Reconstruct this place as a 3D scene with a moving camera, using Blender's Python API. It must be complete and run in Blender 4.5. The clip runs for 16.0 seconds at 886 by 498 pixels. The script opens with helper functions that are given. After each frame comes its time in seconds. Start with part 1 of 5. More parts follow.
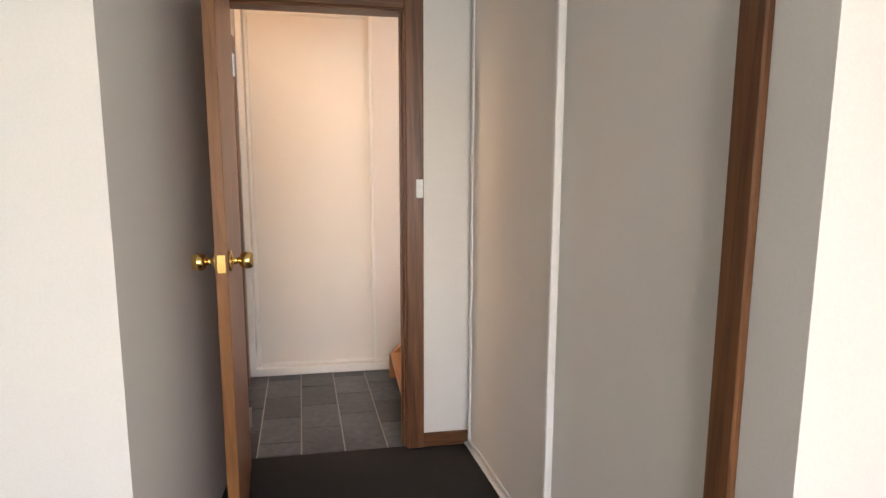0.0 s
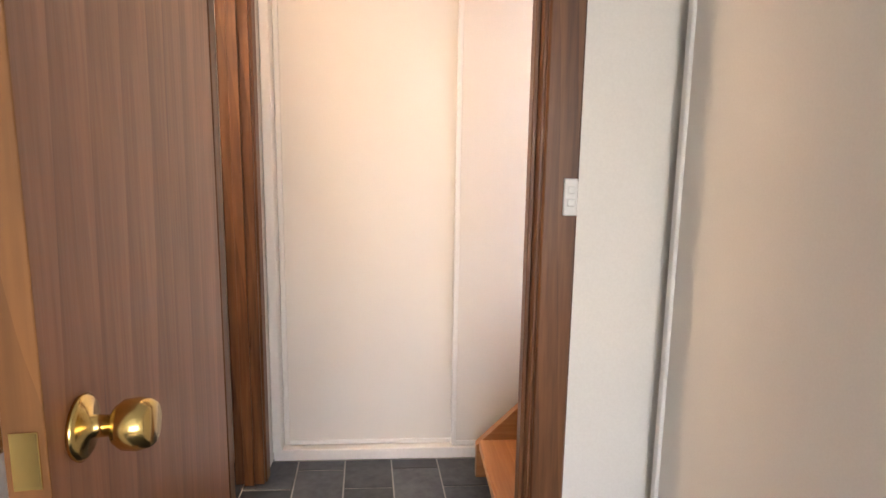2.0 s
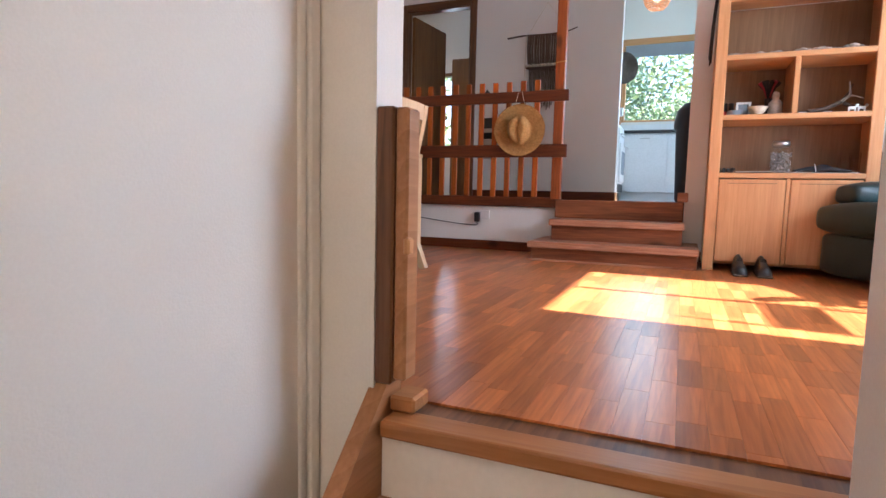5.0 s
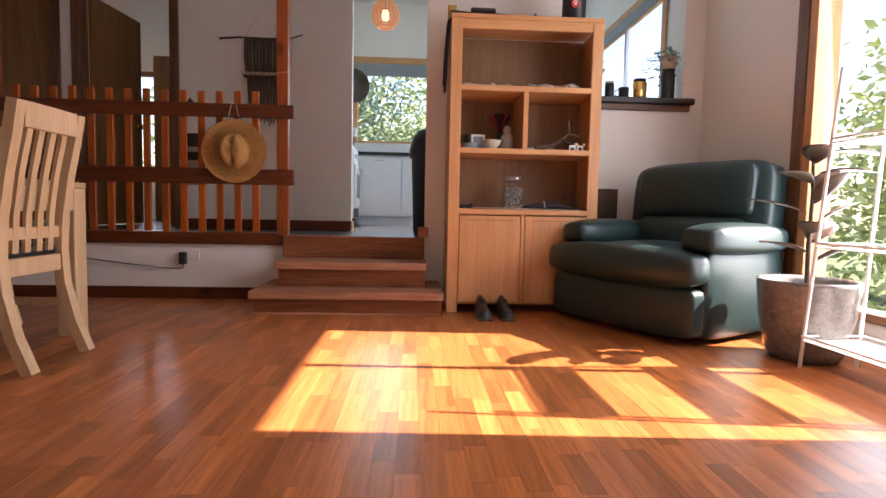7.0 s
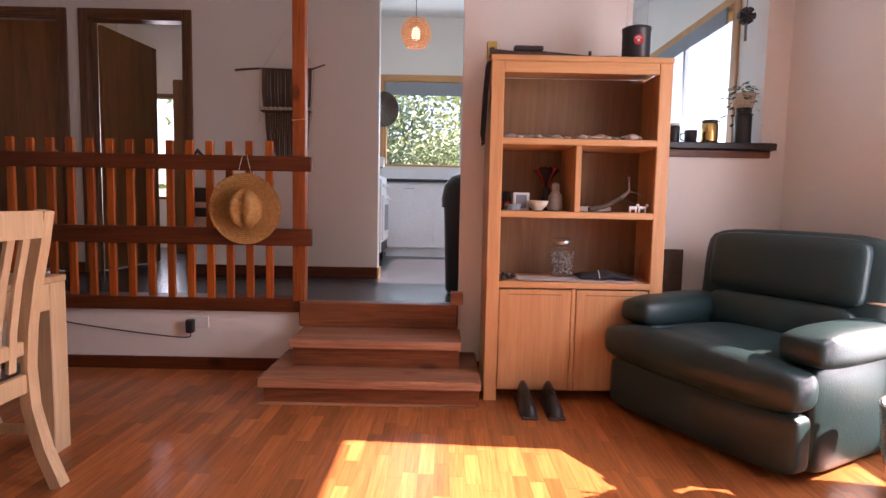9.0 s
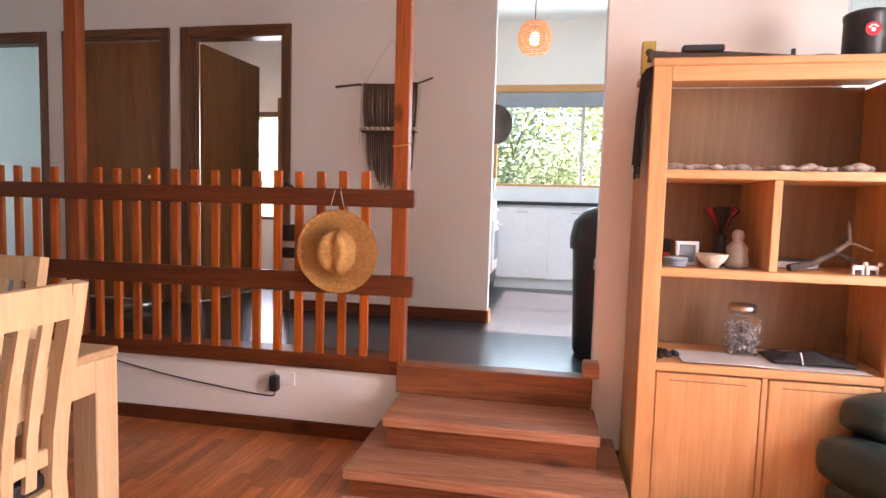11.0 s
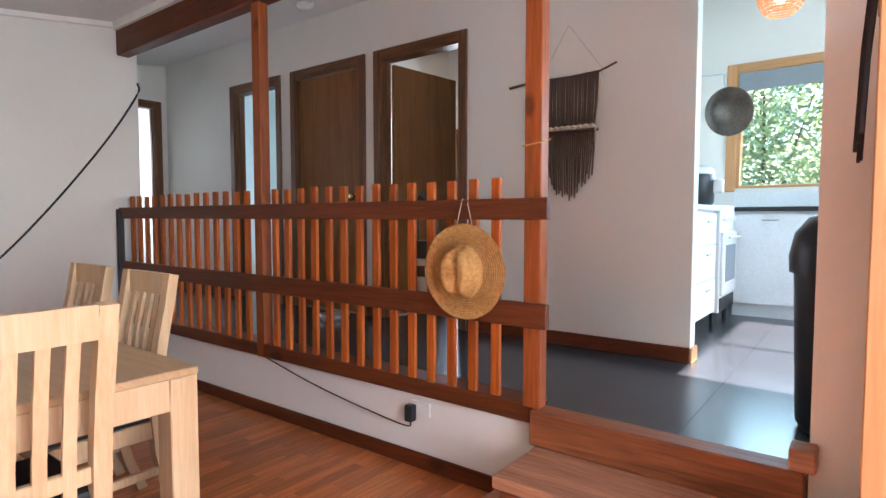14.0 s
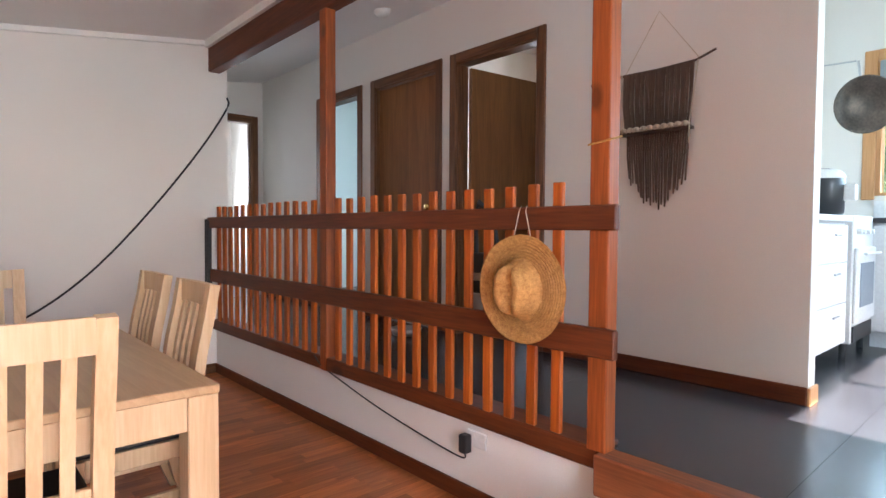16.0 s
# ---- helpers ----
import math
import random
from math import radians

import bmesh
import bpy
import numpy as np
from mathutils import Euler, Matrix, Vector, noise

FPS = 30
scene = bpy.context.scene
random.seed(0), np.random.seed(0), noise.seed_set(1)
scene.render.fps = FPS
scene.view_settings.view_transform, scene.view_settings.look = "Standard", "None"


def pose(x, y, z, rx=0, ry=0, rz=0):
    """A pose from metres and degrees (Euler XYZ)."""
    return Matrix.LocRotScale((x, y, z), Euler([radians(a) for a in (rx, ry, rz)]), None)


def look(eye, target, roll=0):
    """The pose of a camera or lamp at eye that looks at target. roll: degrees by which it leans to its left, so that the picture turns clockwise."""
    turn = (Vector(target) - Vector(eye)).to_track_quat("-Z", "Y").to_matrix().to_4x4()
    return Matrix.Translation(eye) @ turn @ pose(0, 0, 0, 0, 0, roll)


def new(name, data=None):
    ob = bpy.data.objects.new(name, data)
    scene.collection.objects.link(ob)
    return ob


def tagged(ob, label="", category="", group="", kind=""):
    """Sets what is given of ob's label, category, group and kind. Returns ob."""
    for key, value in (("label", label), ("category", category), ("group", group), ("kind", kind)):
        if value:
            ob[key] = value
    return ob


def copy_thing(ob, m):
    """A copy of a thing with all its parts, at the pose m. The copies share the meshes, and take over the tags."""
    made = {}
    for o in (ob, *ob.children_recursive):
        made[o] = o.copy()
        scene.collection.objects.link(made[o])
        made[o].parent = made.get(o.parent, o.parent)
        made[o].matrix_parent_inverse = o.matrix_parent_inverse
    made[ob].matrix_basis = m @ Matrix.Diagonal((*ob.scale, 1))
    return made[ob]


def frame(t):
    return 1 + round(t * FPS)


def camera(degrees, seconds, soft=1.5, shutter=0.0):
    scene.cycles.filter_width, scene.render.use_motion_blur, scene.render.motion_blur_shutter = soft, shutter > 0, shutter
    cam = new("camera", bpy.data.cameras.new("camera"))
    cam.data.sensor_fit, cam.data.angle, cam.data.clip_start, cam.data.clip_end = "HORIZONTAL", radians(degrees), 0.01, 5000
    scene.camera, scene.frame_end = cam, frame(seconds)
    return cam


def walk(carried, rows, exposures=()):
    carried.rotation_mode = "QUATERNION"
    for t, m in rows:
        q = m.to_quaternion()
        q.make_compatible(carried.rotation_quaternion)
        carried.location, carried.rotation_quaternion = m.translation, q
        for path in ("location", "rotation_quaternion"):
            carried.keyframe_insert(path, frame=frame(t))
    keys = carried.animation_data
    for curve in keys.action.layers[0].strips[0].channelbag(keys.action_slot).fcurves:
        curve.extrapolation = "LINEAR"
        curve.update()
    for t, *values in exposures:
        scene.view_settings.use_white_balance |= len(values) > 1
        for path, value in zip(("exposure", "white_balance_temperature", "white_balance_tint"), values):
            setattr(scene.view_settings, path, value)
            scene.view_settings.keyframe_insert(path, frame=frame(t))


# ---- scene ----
cam = camera(76.6, 16.0)
PATH = [
    (0, (0.513, 1.168, 1.447), (0.865, 3.117, 1.163), 0.2),
    (0.5, (0.442, 1.416, 1.445), (0.636, 3.383, 1.142), 0.2),
    (1, (0.503, 1.759, 1.436), (0.618, 3.731, 1.123), 0.3),
    (1.5, (0.55, 2.099, 1.436), (0.626, 4.069, 1.097), 0.6),
    (2, (0.491, 2.452, 1.43), (0.623, 4.424, 1.124), 0.9),
    (2.5, (0.524, 2.832, 1.4), (0.749, 4.795, 1.094), 1.5),
    (3.0, (0.421, 3.107, 1.37), (0.985, 5.013, 1.145), 1.3),
    (3.5, (0.34, 3.49, 1.395), (1.294, 5.236, 1.172), 1.7),
    (4.0, (0.418, 3.765, 1.402), (1.715, 5.271, 1.18), 1.65),
    (4.3, (0.466, 3.877, 1.403), (1.966, 5.184, 1.189), 1.8),
    (5, (0.556, 4.099, 1.427), (2.389, 4.874, 1.231), 1.3),
    (7.5, (1.419, 4.177, 1.699), (3.409, 4.029, 1.565), 1.2),
    (8, (1.529, 4.162, 1.825), (3.522, 4.05, 1.691), 1.1),
    (10.5, (2.272, 4.308, 2.182), (4.25, 4.547, 2.009), 1.5),
    (11, (2.445, 4.339, 2.201), (4.407, 4.696, 2.055), 1.6),
    (11.5, (2.543, 4.307, 2.199), (4.478, 4.793, 2.054), 1.5),
    (12, (2.666, 4.176, 2.205), (4.557, 4.818, 2.083), 1.3),
    (12.5, (2.787, 4.092, 2.192), (4.612, 4.9, 2.064), 0.7),
    (13, (2.96, 4.088, 2.192), (4.707, 5.055, 2.09), 0.3),
    (13.5, (3.059, 4.059, 2.199), (4.717, 5.171, 2.085), 0.1),
    (14, (3.119, 3.952, 2.204), (4.708, 5.162, 2.092), -0.0),
    (14.5, (3.161, 3.864, 2.185), (4.701, 5.136, 2.081), -0.0),
    (15, (3.2, 3.82, 2.181), (4.718, 5.118, 2.079), -0.1),
    (15.5, (3.324, 3.877, 2.18), (4.802, 5.222, 2.096), 0.1),
    (16, (3.453, 3.965, 2.197), (4.795, 5.447, 2.126), 0.3),
]
EXPOSURES = [(0, 3.5, 6900, 19), (0.5, 3.6, 6900, 19), (1.5, 3.7, 6850, 19), (2.5, 3.85, 6400, 18), (3, 3.7, 6150, 17), (3.5, 3.6, 6100, 17), (4.1, 3.65, 6150, 18), (4.5, 3.4, 5950, 16), (5, 3.1, 5750, 14), (7.5, 2.35, 6850, 31), (8, 2.3, 6850, 40), (10.5, 3.4, 6950, 28), (11.5, 3.6, 6950, 29), (12.5, 3.55, 6350, 18), (14.5, 3.55, 5850, 13), (15.5, 3.55, 5600, 13), (16, 3.55, 6250, 18)]
walk(cam, [(t, look(e, a, r)) for t, e, a, r in PATH], EXPOSURES)

# ---- world and large lights ----
Z1, Z2 = 0.95, 1.395  # living floor, raised hallway floor
SUN_ELEV, SUN_AZ = 37.2, 3.0

world = bpy.data.worlds.new("world")
scene.world = world
world.use_nodes = True
wn = world.node_tree.nodes
sky = wn.new("ShaderNodeTexSky")
sky.sky_type, sky.sun_disc = "NISHITA", False
sky.sun_elevation, sky.sun_rotation = radians(SUN_ELEV), radians(180 + SUN_AZ)
wn["Background"].inputs[1].default_value = 0.09
world.node_tree.links.new(sky.outputs[0], wn["Background"].inputs[0])


def lamp(name, kind, energy, m, color=(1, 1, 1), size=None, size_y=None, angle=None):
    d = bpy.data.lights.new(name, kind)
    d.energy, d.color = energy, color
    if kind == "AREA":
        d.shape, d.size, d.size_y = "RECTANGLE", size, size_y
    if kind == "POINT" and size:
        d.shadow_soft_size = size
    if angle:
        d.angle = radians(angle)
    ob = new(name, d)
    ob.matrix_world = m
    return ob


sun_dir = Vector((math.sin(radians(SUN_AZ)) * math.cos(radians(SUN_ELEV)), math.cos(radians(SUN_AZ)) * math.cos(radians(SUN_ELEV)), -math.sin(radians(SUN_ELEV))))
lamp("sun", "SUN", 5.0, look((0, 0, 20), Vector((0, 0, 20)) + sun_dir), (1.0, 0.88, 0.76), angle=0.5)
DAY = (0.84, 0.93, 1.0)
COOL = (0.55, 0.84, 1.0)
lamp("window_light_living", "AREA", 12, look((3.41, 2.0, 2.1), (3.41, 4.0, 1.9)), DAY, 1.45, 1.8)
lamp("window_light_kitchen_east", "AREA", 6.2, look((8.8, 3.9, 3.0), (7.0, 3.9, 2.6)), COOL, 2.0, 1.0)
lamp("window_light_kitchen_south", "AREA", 3.2, look((6.9, 2.12, 3.0), (6.9, 4.0, 2.4)), COOL, 1.9, 1.0)
lamp("window_light_bedroom", "AREA", 4.6, look((0.55, -1.55, 1.5), (0.4, 2.5, 1.3)), DAY, 1.6, 1.2)
# added fill through an unseen east opening, to brighten the nook wall
lamp("window_light_bedroom_east", "AREA", 3.0, look((1.46, -0.4, 1.5), (-0.4, 1.2, 1.3)), DAY, 1.5, 1.2)
# no window built here: area lamp added to brighten the bathroom behind door c
lamp("window_light_bathroom", "AREA", 4.0, look((8.1, 8.7, 2.9), (6.4, 8.7, 2.5)), COOL, 1.0, 1.0)
lamp("window_light_study", "AREA", 5, look((8.8, 7.65, 2.7), (7.0, 7.0, 2.4)), DAY, 0.8, 1.0)
# fill lamp added in the windowless room past door d
lamp("window_light_hall_room", "AREA", 6, look((6.0, 12.6, 2.8), (6.0, 10.5, 2.5)), DAY, 1.2, 1.2)
lamp("hall_lamp_light", "POINT", 0.9, pose(0.0, 3.98, 2.40), (1.0, 0.70, 0.42), 0.2)
# point lamp added out of view to brighten the open side room door
lamp("side_room_fill_light", "POINT", 3.4, pose(-0.9, 4.33, 2.2), (1.0, 0.78, 0.55), 0.12)
lamp("pendant_bulb_light", "POINT", 1.5, pose(7.813, 4.51, 3.786), (1.0, 0.7, 0.4), 0.03)

# ---- materials ----


def mat(name, base, rough=0.5, metal=0.0, var=None, vscale=8.0, stretch=(1, 1, 1), fine=60.0, bump=0.15, bscale=None, spread=0.0, island=False, coat=0.0, spec=0.5, trans=0.0, bdist=0.004, knots=0.0, rings=0.0, ringscale=14.0):
    """Base colour varied at two scales towards var, with fine bump; spread varies it from object to object, or island to island."""
    m = bpy.data.materials.new(name)
    m.use_nodes = True
    t = m.node_tree
    n, l = t.nodes, t.links
    b = n["Principled BSDF"]
    b.inputs["Roughness"].default_value = rough
    b.inputs["Metallic"].default_value = metal
    b.inputs["Coat Weight"].default_value = coat
    b.inputs["Specular IOR Level"].default_value = spec
    b.inputs["Transmission Weight"].default_value = trans
    var = var or tuple(c * 0.85 for c in base)
    tc = n.new("ShaderNodeTexCoord")
    mp = n.new("ShaderNodeMapping")
    mp.inputs["Scale"].default_value = stretch
    l.new(tc.outputs["Object"], mp.inputs[0])
    vec = mp.outputs[0]
    rnd = None
    if spread or island:
        src = n.new("ShaderNodeNewGeometry").outputs["Random Per Island"] if island else n.new("ShaderNodeObjectInfo").outputs["Random"]
        rnd = src
        add = n.new("ShaderNodeVectorMath")
        add.operation = "ADD"
        mul = n.new("ShaderNodeMath")
        mul.operation = "MULTIPLY"
        mul.inputs[1].default_value = 37.0
        l.new(src, mul.inputs[0])
        l.new(vec, add.inputs[0])
        l.new(mul.outputs[0], add.inputs[1])
        vec = add.outputs[0]
    n1 = n.new("ShaderNodeTexNoise")
    n1.inputs["Scale"].default_value, n1.inputs["Detail"].default_value = vscale, 4
    n2 = n.new("ShaderNodeTexNoise")
    n2.inputs["Scale"].default_value, n2.inputs["Detail"].default_value = fine, 3
    for k in (n1, n2):
        l.new(vec, k.inputs["Vector"])
    mixf = n.new("ShaderNodeMath")
    mixf.operation = "MULTIPLY_ADD"
    l.new(n2.outputs[0], mixf.inputs[0])
    mixf.inputs[1].default_value = 1.5
    half = n.new("ShaderNodeMath")
    half.operation = "MULTIPLY_ADD"
    l.new(n1.outputs[0], half.inputs[0])
    half.inputs[1].default_value, half.inputs[2].default_value = 1.6, -1.05
    l.new(half.outputs[0], mixf.inputs[2])
    cl = n.new("ShaderNodeClamp")
    grain = mixf.outputs[0]
    if rings:
        wv = n.new("ShaderNodeTexWave")
        wv.wave_type, wv.bands_direction, wv.wave_profile = "BANDS", "DIAGONAL", "SAW"
        wv.inputs["Scale"].default_value, wv.inputs["Distortion"].default_value = ringscale, 9.0
        wv.inputs["Detail"].default_value, wv.inputs["Detail Scale"].default_value = 3.0, 0.35
        l.new(vec, wv.inputs["Vector"])
        ra = n.new("ShaderNodeMath")
        ra.operation = "MULTIPLY_ADD"
        ra.inputs[1].default_value = rings
        l.new(wv.outputs["Fac"], ra.inputs[0])
        rb = n.new("ShaderNodeMath")
        rb.operation = "SUBTRACT"
        rb.inputs[1].default_value = rings * 0.5
        l.new(grain, rb.inputs[0])
        l.new(rb.outputs[0], ra.inputs[2])
        grain = ra.outputs[0]
    l.new(grain, cl.inputs[0])
    mix = n.new("ShaderNodeMix")
    mix.data_type = "RGBA"
    l.new(cl.outputs[0], mix.inputs[0])
    mix.inputs[6].default_value = (*base, 1)
    mix.inputs[7].default_value = (*var, 1)
    col = mix.outputs[2]
    if knots:
        vo = n.new("ShaderNodeTexVoronoi")
        vo.inputs["Scale"].default_value = knots
        wp = n.new("ShaderNodeMapping")
        wp.inputs["Scale"].default_value = tuple(1.0 if c == 1 else 0.55 for c in stretch)
        l.new(tc.outputs["Object"], wp.inputs[0])
        l.new(wp.outputs[0], vo.inputs["Vector"])
        kr = n.new("ShaderNodeMapRange")
        kr.inputs[1].default_value, kr.inputs[2].default_value, kr.inputs[3].default_value, kr.inputs[4].default_value = 0.08, 0.17, 0.8, 0.0
        l.new(vo.outputs["Distance"], kr.inputs[0])
        km = n.new("ShaderNodeMix")
        km.data_type = "RGBA"
        km.inputs[7].default_value = tuple(c * 0.45 for c in var) + (1,)
        l.new(kr.outputs[0], km.inputs[0])
        l.new(col, km.inputs[6])
        col = km.outputs[2]
    if rnd and spread:
        hsv = n.new("ShaderNodeHueSaturation")
        r2 = n.new("ShaderNodeMapRange")
        r2.inputs[3].default_value, r2.inputs[4].default_value = 1 - spread, 1 + spread
        l.new(rnd, r2.inputs[0])
        l.new(r2.outputs[0], hsv.inputs["Value"])
        l.new(col, hsv.inputs["Color"])
        col = hsv.outputs[0]
    l.new(col, b.inputs["Base Color"])
    if bump:
        bp = n.new("ShaderNodeBump")
        bp.inputs["Strength"].default_value, bp.inputs["Distance"].default_value = bump, bdist
        n3 = n2
        if bscale:
            n3 = n.new("ShaderNodeTexNoise")
            n3.inputs["Scale"].default_value, n3.inputs["Detail"].default_value = bscale, 3
            l.new(vec, n3.inputs["Vector"])
        l.new(n3.outputs[0], bp.inputs["Height"])
        l.new(bp.outputs[0], b.inputs["Normal"])
    return m


def glow(name, color, strength):
    m = bpy.data.materials.new(name)
    m.use_nodes = True
    b = m.node_tree.nodes["Principled BSDF"]
    b.inputs["Base Color"].default_value = (*color, 1)
    b.inputs["Emission Color"].default_value = (*color, 1)
    b.inputs["Emission Strength"].default_value = strength
    return m


def glass_mat():
    m = bpy.data.materials.new("window_glass")
    m.use_nodes = True
    t = m.node_tree
    n, l = t.nodes, t.links
    n.remove(n["Principled BSDF"])
    g, tr, mx = n.new("ShaderNodeBsdfGlossy"), n.new("ShaderNodeBsdfTransparent"), n.new("ShaderNodeMixShader")
    g.inputs["Roughness"].default_value = 0.02
    lw, pw, ad = n.new("ShaderNodeLayerWeight"), n.new("ShaderNodeMath"), n.new("ShaderNodeMath")
    pw.operation, ad.operation = "POWER", "MULTIPLY_ADD"
    lw.inputs[0].default_value = 0.5
    pw.inputs[1].default_value = 5.0
    ad.inputs[1].default_value, ad.inputs[2].default_value = 0.8, 0.03
    l.new(lw.outputs["Facing"], pw.inputs[0])
    l.new(pw.outputs[0], ad.inputs[0])
    l.new(ad.outputs[0], mx.inputs[0])
    l.new(tr.outputs[0], mx.inputs[1])
    l.new(g.outputs[0], mx.inputs[2])
    l.new(mx.outputs[0], n["Material Output"].inputs[0])
    return m


ACROSS, ALONGX, ALONGY, UP = (1, 1, 1), (0.06, 1, 1), (1, 0.06, 1), (1, 1, 0.06)


def wood(name, base, dark, grain=UP, rough=0.42, spread=0.0, island=False, coat=0.0, vscale=14.0, bump=0.12, knots=0.0, rings=0.5, ringscale=12.0, spec=0.4):
    return mat(name, base, rough, 0, dark, vscale, grain, 95.0, bump, None, spread, island, coat, spec, knots=knots, rings=rings, ringscale=ringscale)


M_WALL = mat("wall_paint", (0.80, 0.77, 0.72), 0.6, var=(0.74, 0.71, 0.66), vscale=1.2, fine=180, bump=0.08)
M_CEIL = mat("ceiling_paint", (0.82, 0.81, 0.80), 0.65, var=(0.77, 0.76, 0.75), vscale=1.0, fine=150, bump=0.06)
M_TRIMW = mat("white_trim", (0.84, 0.82, 0.78), 0.4, var=(0.78, 0.76, 0.72), vscale=3, bump=0.0)
M_LEAFW = mat("closet_panel", (0.80, 0.76, 0.70), 0.62, var=(0.75, 0.71, 0.65), vscale=1.5, fine=220, bump=0.12)
M_DOORW = wood("door_veneer", (0.37, 0.16, 0.078), (0.22, 0.085, 0.038), UP, 0.38, vscale=9, rings=0.6, ringscale=6.0)
M_DOORD = wood("hall_door_veneer", (0.27, 0.118, 0.036), (0.17, 0.07, 0.022), UP, 0.32, vscale=9, rings=0.35, ringscale=5.0)
M_ARCH = wood("architrave_wood", (0.20, 0.085, 0.033), (0.085, 0.033, 0.014), UP, 0.4, rings=0.45)
M_ARCHX = wood("architrave_wood_cross", (0.20, 0.085, 0.033), (0.085, 0.033, 0.014), ALONGX, 0.4, rings=0.45)
M_ARCHY = wood("architrave_wood_length", (0.20, 0.085, 0.033), (0.085, 0.033, 0.014), ALONGY, 0.4, rings=0.45)
M_EDGE = wood("door_edge_wood", (0.25, 0.105, 0.033), (0.16, 0.065, 0.02), UP, 0.45, spec=0.3)
M_RED = wood("stained_pine_upright", (0.34, 0.085, 0.018), (0.17, 0.04, 0.010), UP, 0.45, spread=0.10, knots=5.0, rings=0.3, spec=0.25)
M_REDY = wood("stained_pine_rail", (0.15, 0.038, 0.011), (0.07, 0.018, 0.007), ALONGY, 0.45, knots=4.0, rings=0.3, spec=0.25)
M_PICK = wood("stained_pine_picket", (0.46, 0.11, 0.012), (0.25, 0.05, 0.008), UP, 0.45, spread=0.16, rings=0.3, spec=0.25)
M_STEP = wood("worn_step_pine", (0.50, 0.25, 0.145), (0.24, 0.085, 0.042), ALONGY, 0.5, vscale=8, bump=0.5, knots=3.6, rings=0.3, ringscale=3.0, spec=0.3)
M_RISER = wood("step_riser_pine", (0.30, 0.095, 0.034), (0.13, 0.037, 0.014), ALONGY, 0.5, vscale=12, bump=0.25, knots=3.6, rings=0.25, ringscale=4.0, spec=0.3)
M_STAIR = wood("stair_hardwood", (0.44, 0.20, 0.075), (0.33, 0.135, 0.045), ALONGY, 0.33, vscale=10)
M_STRING = wood("stringer_wood", (0.42, 0.20, 0.085), (0.31, 0.135, 0.05), ALONGX, 0.4)
M_FLOOR = wood("floor_strip", (0.54, 0.185, 0.056), (0.30, 0.088, 0.026), ALONGX, 0.31, 0.30, False, vscale=9, bump=0.03, rings=0.35)
M_FLOORS = wood("floor_strip_far", (0.54, 0.185, 0.056), (0.30, 0.088, 0.026), ALONGX, 0.31, 0.30, True, vscale=9, bump=0.03, rings=0.35)
M_PINE = wood("pale_pine", (0.61, 0.325, 0.145), (0.48, 0.23, 0.092), UP, 0.45, knots=2.6, rings=0.3, ringscale=7.0)
M_PINEY = wood("pale_pine_shelf", (0.61, 0.325, 0.145), (0.48, 0.23, 0.092), ALONGY, 0.45, rings=0.3, ringscale=7.0)
M_BACK = wood("brown_back_panel", (0.27, 0.15, 0.075), (0.21, 0.115, 0.055), UP, 0.55)
M_OAK = wood("pale_oak", (0.64, 0.46, 0.28), (0.51, 0.34, 0.185), UP, 0.45, rings=0.2, ringscale=9.0)
M_OAKY = wood("pale_oak_top", (0.50, 0.34, 0.185), (0.42, 0.27, 0.14), ALONGY, 0.4)
M_SLATE = mat("slate", (0.026, 0.031, 0.042), 0.42, var=(0.075, 0.084, 0.10), vscale=4, fine=30, bump=0.6, spread=0.5, bscale=18)
M_GROUT = mat("grout", (0.36, 0.35, 0.34), 0.9, vscale=20)
M_TILE = mat("dark_floor_tile", (0.04, 0.042, 0.05), 0.25, var=(0.03, 0.031, 0.036), vscale=3, fine=80, bump=0.05, spread=0.12)
M_CARPET = mat("dark_carpet", (0.022, 0.018, 0.017), 0.95, var=(0.012, 0.010, 0.009), vscale=30, fine=400, bump=0.8)
M_LEATHER = mat("green_leather", (0.019, 0.044, 0.043), 0.38, var=(0.012, 0.029, 0.029), vscale=5, fine=140, bump=0.3, bscale=110)
M_BRASS = mat("brass", (0.78, 0.55, 0.20), 0.2, 1.0, vscale=6, bump=0.02)
M_STEEL = mat("steel", (0.55, 0.55, 0.55), 0.3, 1.0, vscale=10, bump=0.02)
M_WOK = mat("seasoned_steel", (0.13, 0.105, 0.085), 0.42, 0.5, var=(0.05, 0.04, 0.034), vscale=9, bump=0.1)
M_PLASTW = mat("white_plastic", (0.80, 0.79, 0.76), 0.35, vscale=6, bump=0.0)
M_BLACK = mat("black_plastic", (0.02, 0.02, 0.022), 0.4, vscale=12, bump=0.05)
M_DARK = mat("dark_cloth", (0.025, 0.02, 0.02), 0.9, vscale=20, bump=0.5)
M_KITCH = mat("white_laminate", (0.82, 0.83, 0.83), 0.3, vscale=2, bump=0.0)
M_GLASS = glass_mat()
M_POT = mat("speckled_glaze", (0.12, 0.105, 0.095), 0.22, var=(0.24, 0.22, 0.20), vscale=30, fine=120, bump=0.3, coat=0.4)
M_STRAW = mat("straw", (0.60, 0.33, 0.105), 0.75, var=(0.33, 0.155, 0.04), vscale=55, fine=150, bump=0.8, bdist=0.006)
M_YARN = mat("brown_yarn", (0.16, 0.11, 0.08), 0.95, var=(0.09, 0.06, 0.045), vscale=40, fine=200, bump=0.6, spread=0.25)
M_ROPE = mat("cream_yarn", (0.62, 0.55, 0.44), 0.95, var=(0.5, 0.43, 0.33), vscale=60, bump=0.6)
M_TWIG = mat("twig", (0.10, 0.065, 0.045), 0.85, var=(0.06, 0.04, 0.03), vscale=40, bump=0.8)
